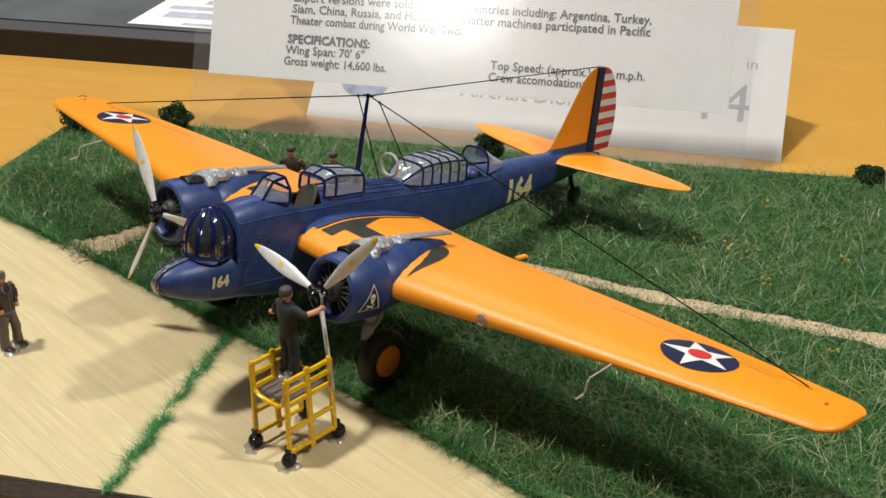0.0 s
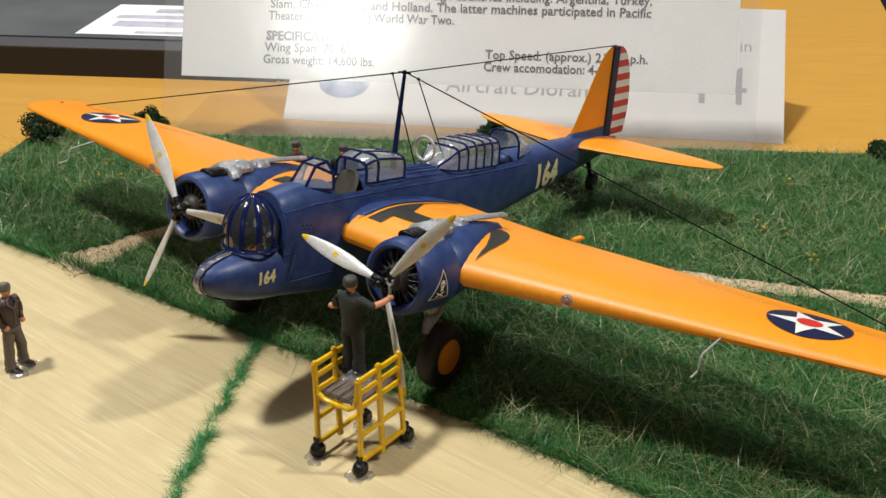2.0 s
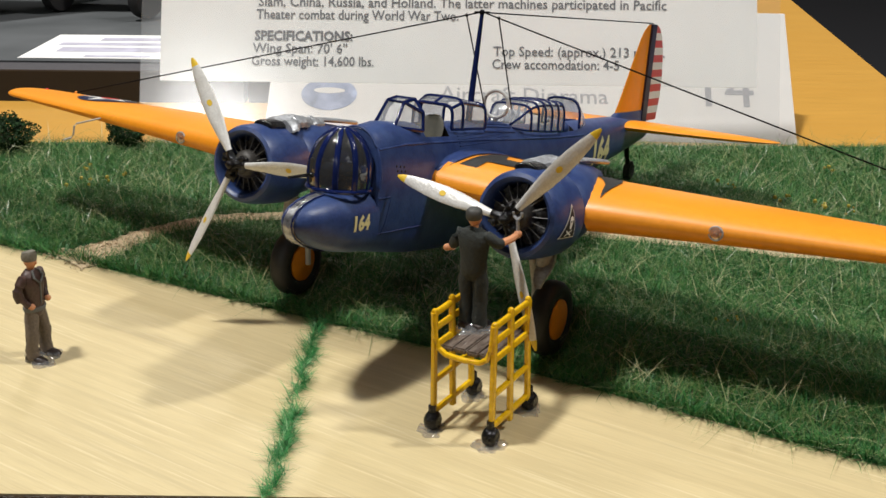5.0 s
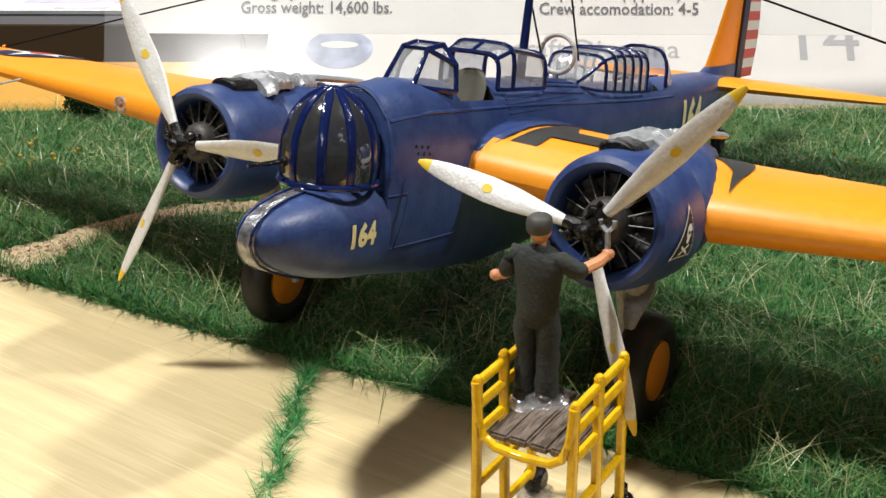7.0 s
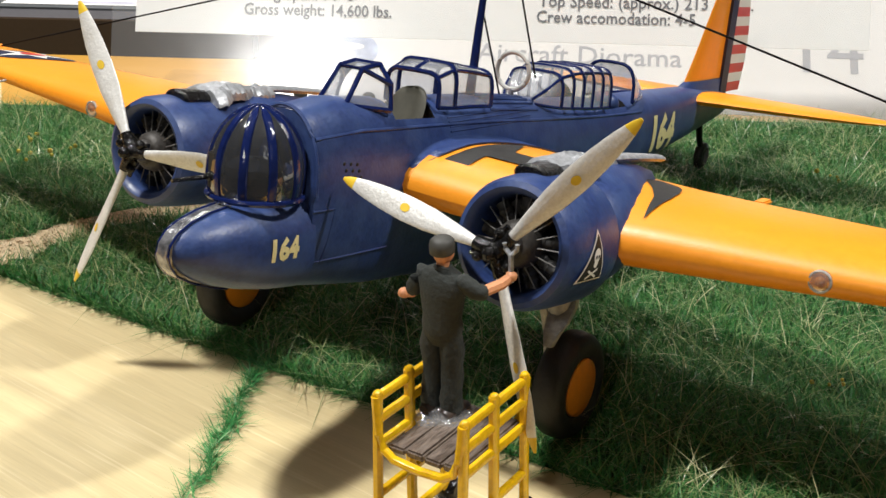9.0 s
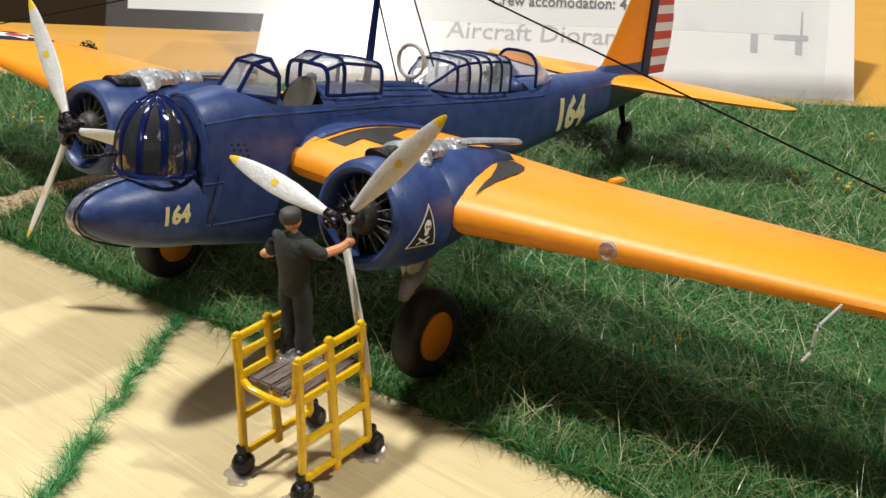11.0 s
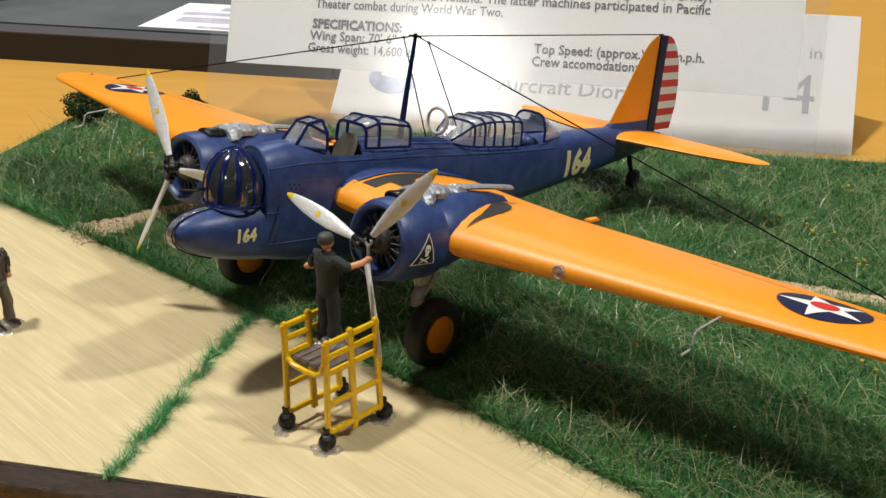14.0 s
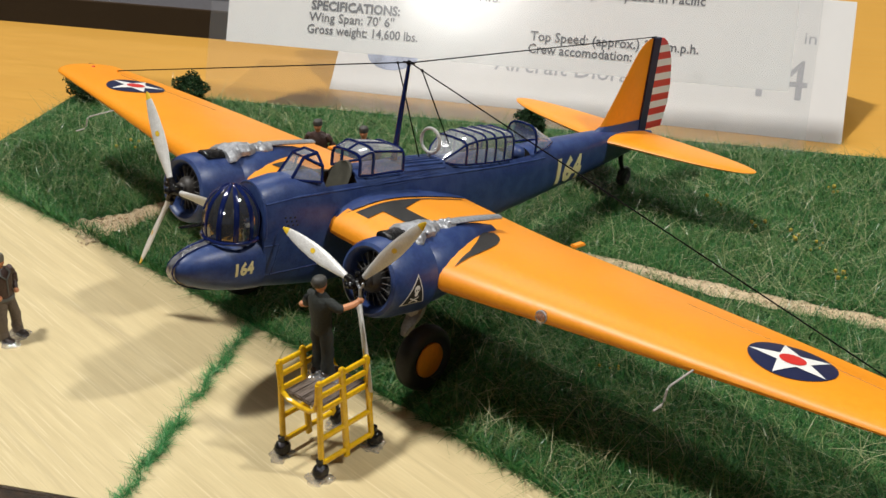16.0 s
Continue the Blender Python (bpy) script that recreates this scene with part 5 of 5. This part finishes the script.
def figure(name, o, turn, slots, label, arms, stance=0.16, group="painted figures", extra=None, wide=1.12, tall=1.0):
    """One small standing figure facing +y, 1.75 high, as one mesh: legs, trunk, arms, head and cap."""
    s = Shape()
    for e in (-1, 1):
        s.tube([(e * stance, 0, 0.06), (e * stance, -0.015, 0.2), (e * stance * 0.98, 0.0, 0.3), (e * stance * 0.95, 0.015, 0.45), (e * stance * 0.9, 0.01, 0.52), (e * 0.1, 0.0, 0.7), (e * 0.08, 0.0, 0.95)], [0.088, 0.1, 0.09, 0.1, 0.094, 0.108, 0.08], 12, slot=1)
        s.tube([(e * stance, 0, 0.1), (e * stance, 0, 0.2)], [0.1, 0.094], 12, slot=1)
        s.loft([[(e * stance + 0.065 * w * math.cos(q), y, 0.06 * h + 0.055 * h * math.sin(q)) for q in (2 * math.pi * k / 10 for k in range(10))] for y, w, h in ((-0.12, 0.8, 0.9), (-0.06, 1.2, 1.25), (0.1, 1.15, 1.0), (0.19, 1.05, 0.75), (0.235, 0.6, 0.45))], slot=2)
    trunk = ((0.74, 0.12, 0.09), (0.82, 0.17, 0.125), (0.92, 0.185, 0.135), (1.02, 0.175, 0.128), (1.2, 0.2, 0.14), (1.36, 0.225, 0.135), (1.45, 0.17, 0.1), (1.5, 0.075, 0.07))
    s.loft([[(w * math.cos(q), d * math.sin(q), z) for q in (2 * math.pi * k / 16 for k in range(16))] for z, w, d in trunk], slot=0)
    s.tube([(0, 0, 1.46), (0, 0.01, 1.56)], 0.055, 8, slot=3)
    s.ball((0, 0.015, 1.63), (0.085, 0.1, 0.115), 14, 9, slot=3)
    s.ball((0, 0.11, 1.61), (0.018, 0.025, 0.022), 6, 4, slot=3)
    if extra is spanner:
        s.loft([[(w * math.cos(q), -0.008 + d * math.sin(q), z) for q in (2 * math.pi * k / 14 for k in range(14))] for z, w, d in ((1.62, 0.088, 0.102), (1.64, 0.1, 0.115), (1.7, 0.103, 0.117), (1.745, 0.096, 0.108), (1.772, 0.07, 0.08), (1.78, 0.02, 0.03))], slot=4)
    else:
        s.loft([[(w * math.cos(q), 0.005 + d * math.sin(q), z) for q in (2 * math.pi * k / 14 for k in range(14))] for z, w, d in ((1.64, 0.093, 0.108), (1.69, 0.102, 0.118), (1.74, 0.085, 0.1), (1.765, 0.04, 0.05))], slot=4)
    if extra is piping:
        s.loft([[(w * math.cos(q), 0.005 + d * math.sin(q), z + 0.025 * math.sin(q)) for q in (2 * math.pi * k / 14 for k in range(14))] for z, w, d in ((1.66, 0.098, 0.115), (1.72, 0.1, 0.125), (1.78, 0.07, 0.115), (1.8, 0.02, 0.08))], slot=4)
    for pts in arms:
        a, b, c, d = (Vector(p) for p in pts)
        s.tube([a + Vector((-0.07 if a.x > 0 else 0.07, 0, -0.01)), a, a.lerp(b, 0.5), b.lerp(a, 0.12), b.lerp(c, 0.25), b.lerp(c, 0.45) if extra is spanner else c], [0.05, 0.076, 0.08, 0.078, 0.076, 0.07], 10, slot=0)
        s.tube([c.lerp(b, 0.7), c.lerp(d, 0.5), d], [0.052, 0.05, 0.04], 8, slot=3 if extra is spanner else 0)
        s.ball(d, (0.055, 0.055, 0.05), 8, 6, slot=3)
    if extra:
        extra(s)
    s.moved(Matrix.Translation(o) @ Matrix.Rotation(radians(turn), 4, "Z") @ Matrix.Diagonal((wide, wide, tall, 1)))
    return thing(name, s, slots, o, label, "figure", group)


def spanner(s):
    s.tube([(0.42, 0.38, 1.3), (0.4, 0.4, 1.56)], 0.026, 6, slot=5)
    s.tube([(0.4, 0.4, 1.55), (0.34, 0.41, 1.6), (0.33, 0.41, 1.65)], 0.022, 6, slot=5).tube([(0.4, 0.4, 1.55), (0.45, 0.41, 1.61), (0.45, 0.41, 1.66)], 0.022, 6, slot=5)
    s.tube([(-0.07, -0.02, 1.47), (0, -0.06, 1.5), (0.07, -0.02, 1.47)], 0.03, 8, slot=0)


figure("mechanic_figurine", (2.21, -0.76, 1.29), 0, [OVERALL, OVERALL, BOOT, SKIN, CAPM, SILVER], "painted mechanic figurine in dark overalls on the stand", [[(0.19, 0, 1.4), (0.3, 0.05, 1.3), (0.36, 0.18, 1.27), (0.42, 0.38, 1.36)], [(-0.19, 0, 1.4), (-0.27, -0.02, 1.22), (-0.26, 0.02, 1.16), (-0.37, -0.02, 1.14)]], 0.1, extra=spanner, wide=1.1)
lumpy_patch("glue_blob", (2.3, -0.82), 0.26, 51, "patch of dried clear glue under the mechanic", 1.305)
KNIT = mat("grey_knitted_trim", (0.12, 0.12, 0.115), 0.8, vary=0.2)
hips = [[(0.19, 0, 1.4), (0.29, -0.05, 1.2), (0.27, -0.02, 1.06), (0.19, 0.1, 0.96)], [(-0.19, 0, 1.4), (-0.29, -0.05, 1.2), (-0.27, -0.02, 1.06), (-0.19, 0.1, 0.96)]]
figure("airman_figurine", (-4.45, -2.68, 0), -78, [JACKET, TROUSER, BOOT, SKIN, KHAKI, KNIT], "painted airman figurine in brown jacket and cap on the apron", hips, extra=piping, wide=1.04)
figure("airman_figurine", (-4.84, 5.55, 0.06), -150, [JACKET, TROUSER, BOOT, SKIN, CAPM], "painted airman figurine in dark jacket on the grass", hips, tall=1.1)
figure("airman_figurine", (-3.77, 5.98, 0.06), -150, [OVERALL, TROUSER, BOOT, SKIN, CAPM], "painted airman figurine in dark overalls on the grass", hips, tall=1.1)
lumpy_patch("glue_blob", (-4.4, -2.68), 0.34, 52, "patch of dried clear glue under an airman figurine")

# ---- information sheet in a clear holder ----
TILT = radians(22)
SB = Vector((-12.39, 8.82, 1.47))
SD = Vector((math.cos(radians(28.3)), math.sin(radians(28.3)), 0.0))
SUP = (Vector((-SD.y, SD.x, 0)) * math.sin(TILT) + Vector((0, 0, math.cos(TILT)))).normalized()
SM = frame_of(SB, SD, SUP)
holder = empty("sign_holder", SB + Vector((7, 3.8, -1.99)), "clear acrylic sign holder standing on the table", "sign holder")


def plate(m, x0, y0, x1, y1, z0, z1, bevel=0.0):
    return Shape().box((x0, y0, z0), (x1, y1, z1), bevel, m=m)


panel = part("panel", plate(SM, -0.5, -2.05, 16.3, 4.3, 0.06, 0.1), ACRYL, holder)
panel.visible_shadow = False
fm = frame_of(SB + SUP * -2.05, SD, Vector((-SD.y, SD.x, 0)))
foot = part("foot", plate(fm, -0.5, 0.0, 16.3, 4.6, 0.0, 0.12), ACRYL_FOOT, holder)
foot.visible_shadow = False
sheet = empty("information_sheet", SB, "white printed information sheet in a clear holder", "sheet")
part("paper", plate(SM, 0, 0, 15.72, 4.1, -0.02, 0.0), PAPER, sheet)


def line(text, x, y, size, parent=sheet, m=SM, ink=INK, width=None, lift=0.012, bold=0.004):
    s = letters(text, size, Matrix(), 0.0, "LEFT", bold)
    k = width / max(v[0] for v in s.v) if width else 1
    s.v = [tuple(m @ Vector((x + v[0] * k, y + v[1], lift))) for v in s.v]
    return part("text_line", s, ink, parent)


def bars(x0, x1, y, h, parent=sheet, m=SM, ink=INK, seed=0):
    g, x = np.random.default_rng(seed), x0
    while x < x1:
        w = min(g.uniform(0.3, 1.0), x1 - x)
        part("unreadable_word", plate(m, x, y, x + w, y + h, 0.008, 0.012), ink, parent)
        x += w + 0.16


line("Export versions were sold to foreign countries including: Argentina, Turkey,", 2.6, 2.36, 0.36, width=10.75)
line("Siam, China, Russia, and Holland. The latter machines participated in Pacific", 2.58, 2.02, 0.36, width=10.77)
line("Theater combat during World War Two.", 2.54, 1.68, 0.36, width=5.35)
line("SPECIFICATIONS:", 2.5, 1.11, 0.36, width=2.6, bold=0.012)
line("Wing Span: 70' 6''", 2.46, 0.78, 0.36, width=2.5)
line("Gross weight: 14,600 lbs.", 2.42, 0.44, 0.36, width=3.25)
line("Top Speed: (approx.) 213 m.p.h.", 8.82, 0.76, 0.36, width=4.5)
line("Crew accomodation: 4-5", 8.78, 0.42, 0.36, width=3.35)
for k in range(2):
    bars(2.6, 13.3 if k else 8.0, 2.76 + 0.34 * k, 0.17, seed=k)

# ---- entry card ----
CB, CD = Vector((-11.4, 11.85, -0.515)), Vector((13.75, 6.9, 0)).normalized()
CQ = Vector((-CD.y, CD.x, 0))
CUP = CQ * math.cos(radians(45)) + Vector((0, 0, math.sin(radians(45))))
CM = frame_of(CB, CD, CUP)
card = empty("entry_card", CB, "pale grey folded entry card standing on the table", "card")
part("front_leaf", plate(CM, 0, 0, 15.15, 4.47, -0.03, 0.0), CARD, card)
part("rear_leaf", plate(frame_of(CB + CUP * 4.47, CD, -CQ * 0.35 + Vector((0, 0, 0.94))), 0, -3.34, 15.15, 0, -0.03, 0.0), CARD, card)
line("14", 12.3, 1.2, 1.8, card, CM, INKPALE, width=1.75, lift=0.006, bold=0.0)
line("in", 13.8, 3.0, 0.55, card, CM, INKPALE, lift=0.006, bold=0.0)
line("Aircraft Diorama", 5.0, 1.22, 0.72, card, CM, INKPALE, width=4.88, lift=0.006, bold=0.006)
part("badge", Shape().add([CM @ Vector((1.77 + 0.82 * math.cos(q), 1.38 + 0.55 * math.sin(q), 0.006)) for q in (2 * math.pi * k / 32 for k in range(32))], [tuple(range(32))]), INKBLUE, card, "pale blue oval printed badge")
part("badge_band", Shape().add([CM @ Vector((1.77 + 0.46 * math.cos(q), 1.5 + 0.1 * math.sin(q), 0.012)) for q in (2 * math.pi * k / 32 for k in range(32))], [tuple(range(32))]), CARD, card)

# ---- neighbouring exhibit ----
nb = empty("neighbour_diorama", on_table(-26, 19.5), "dark boxed diorama base with a grey airfield top", "diorama base")
ns = lambda a, b, c, d, z0, z1: slab([on_table(a, b), on_table(c, b), on_table(c, d), on_table(a, d)], z0, z1)
part("box", ns(-52, 19.65, -5.5, 46, -0.515, 0.45), BOARD, nb)
part("box", ns(-5.38, 19.75, -4.05, 46, -0.515, 0.43), BOARD, nb)
part("rim", ns(-52, 19.65, -5.5, 46, 0.45, 0.5), mat("dark_grey_rim", (0.06, 0.056, 0.062), 0.5, vary=0.1), nb, "dark grey painted rim")
part("airfield", ns(-51, 20.8, -6.4, 45, 0.5, 0.56), GREYTOP, nb)
leaflet = empty("paper_card", on_table(-11, 23, 0.56), "white paper with pale lilac print lying on the neighbouring exhibit", "paper")
part("paper", ns(-13.2, 21.2, -8.1, 25.6, 0.564, 0.58), PAPER, leaflet)
LILAC = mat("lilac_print", (0.47, 0.45, 0.55), 0.6, vary=0.3, scale=90)
for a, b, c, d in ((-12.3, 22.3, -8.5, 23.1), (-12.6, 23.5, -8.6, 24.0), (-11.4, 24.4, -8.8, 25.0), (-11.1, 21.4, -8.9, 21.7)):
    part("print_block", ns(a, b, c, d, 0.584, 0.588), LILAC, leaflet)
np_ = empty("neighbour_aircraft", on_table(-25, 31, 0.56), "grey and green model aircraft on the neighbouring exhibit", "model aircraft")
o1, o2 = on_table(-31, 33, 3.3), on_table(-4.5, 31.5, 3.1)
part("fuselage", Shape().tube([o1, o1.lerp(o2, 0.3), o1.lerp(o2, 0.7), o2], [0.65, 1.3, 1.2, 0.4], 14), GREENGREY, np_)
part("wing", Shape().tube([on_table(-22, 24.5, 2.6), on_table(-15.5, 32.5, 2.9), on_table(-10.5, 42, 3.1)], [1.0, 2.1, 1.5], 14, flat=0.14), GREENGREY, np_)
for s_, p_ in ((-15.0, 31.0), (-11.0, 29.3)):
    c = on_table(s_, p_, 1.33)
    part("wheel", Shape().lathe([(0.25, -0.25), (0.7, -0.25), (0.76, 0), (0.7, 0.25), (0.25, 0.25)], c, "x", 20, caps=(True, True)), TYRE, np_)
    part("leg", Shape().tube([c, c + Vector((0, 0, 1.6))], 0.12, 8), BLACKMETAL, np_)

# ---- beyond the table's end ----
chair = empty("stacking_chair", on_table(30, 50, FLOOR_Z), "blue plastic chair with black metal legs in the hall", "chair")
part("seat", Shape().box(on_table(22, 48, FLOOR_Z + 32), on_table(22, 48, FLOOR_Z + 32) + Vector((30, 30, 2)), 1.0), CHAIRBLUE, chair)
part("backrest", Shape().box(on_table(22, 48, FLOOR_Z + 34) + Vector((0, 27, 0)), on_table(22, 48, FLOOR_Z + 34) + Vector((30, 30, 28)), 1.2), CHAIRBLUE, chair)
for dx, dy in ((1, 1), (29, 1), (1, 29), (29, 29)):
    c = on_table(22, 48, FLOOR_Z) + Vector((dx, dy, 0))
    part("leg", Shape().tube([c, c + Vector((0, 0, 33))], 0.8, 8), BLACKMETAL, chair)

drape = empty("draped_table", on_table(80, 55, FLOOR_Z), "far exhibition table under a black pleated drape", "table")
s, row0, row1 = Shape(), [], []
for k in range(121):
    p_ = 14 + k * 0.9
    a = on_table(70 + 0.9 * math.sin(k * 1.1) + 0.3 * math.sin(k * 0.37), p_, FLOOR_Z + 0.2)
    row0.append(a)
    row1.append(on_table(71 + 0.25 * math.sin(k * 1.1), p_, -1.0))
s.loft([row0, row1], False, False, False)
part("skirt", s, mat("black_cloth", (0.014, 0.014, 0.02), 0.9, vary=0.3), drape)
part("tabletop", slab([on_table(70.6, 14), on_table(106, 14), on_table(106, 122), on_table(70.6, 122)], -1.0, -0.5), mat("dark_grey_cloth", (0.012, 0.012, 0.016), 0.95, vary=0.2), drape)
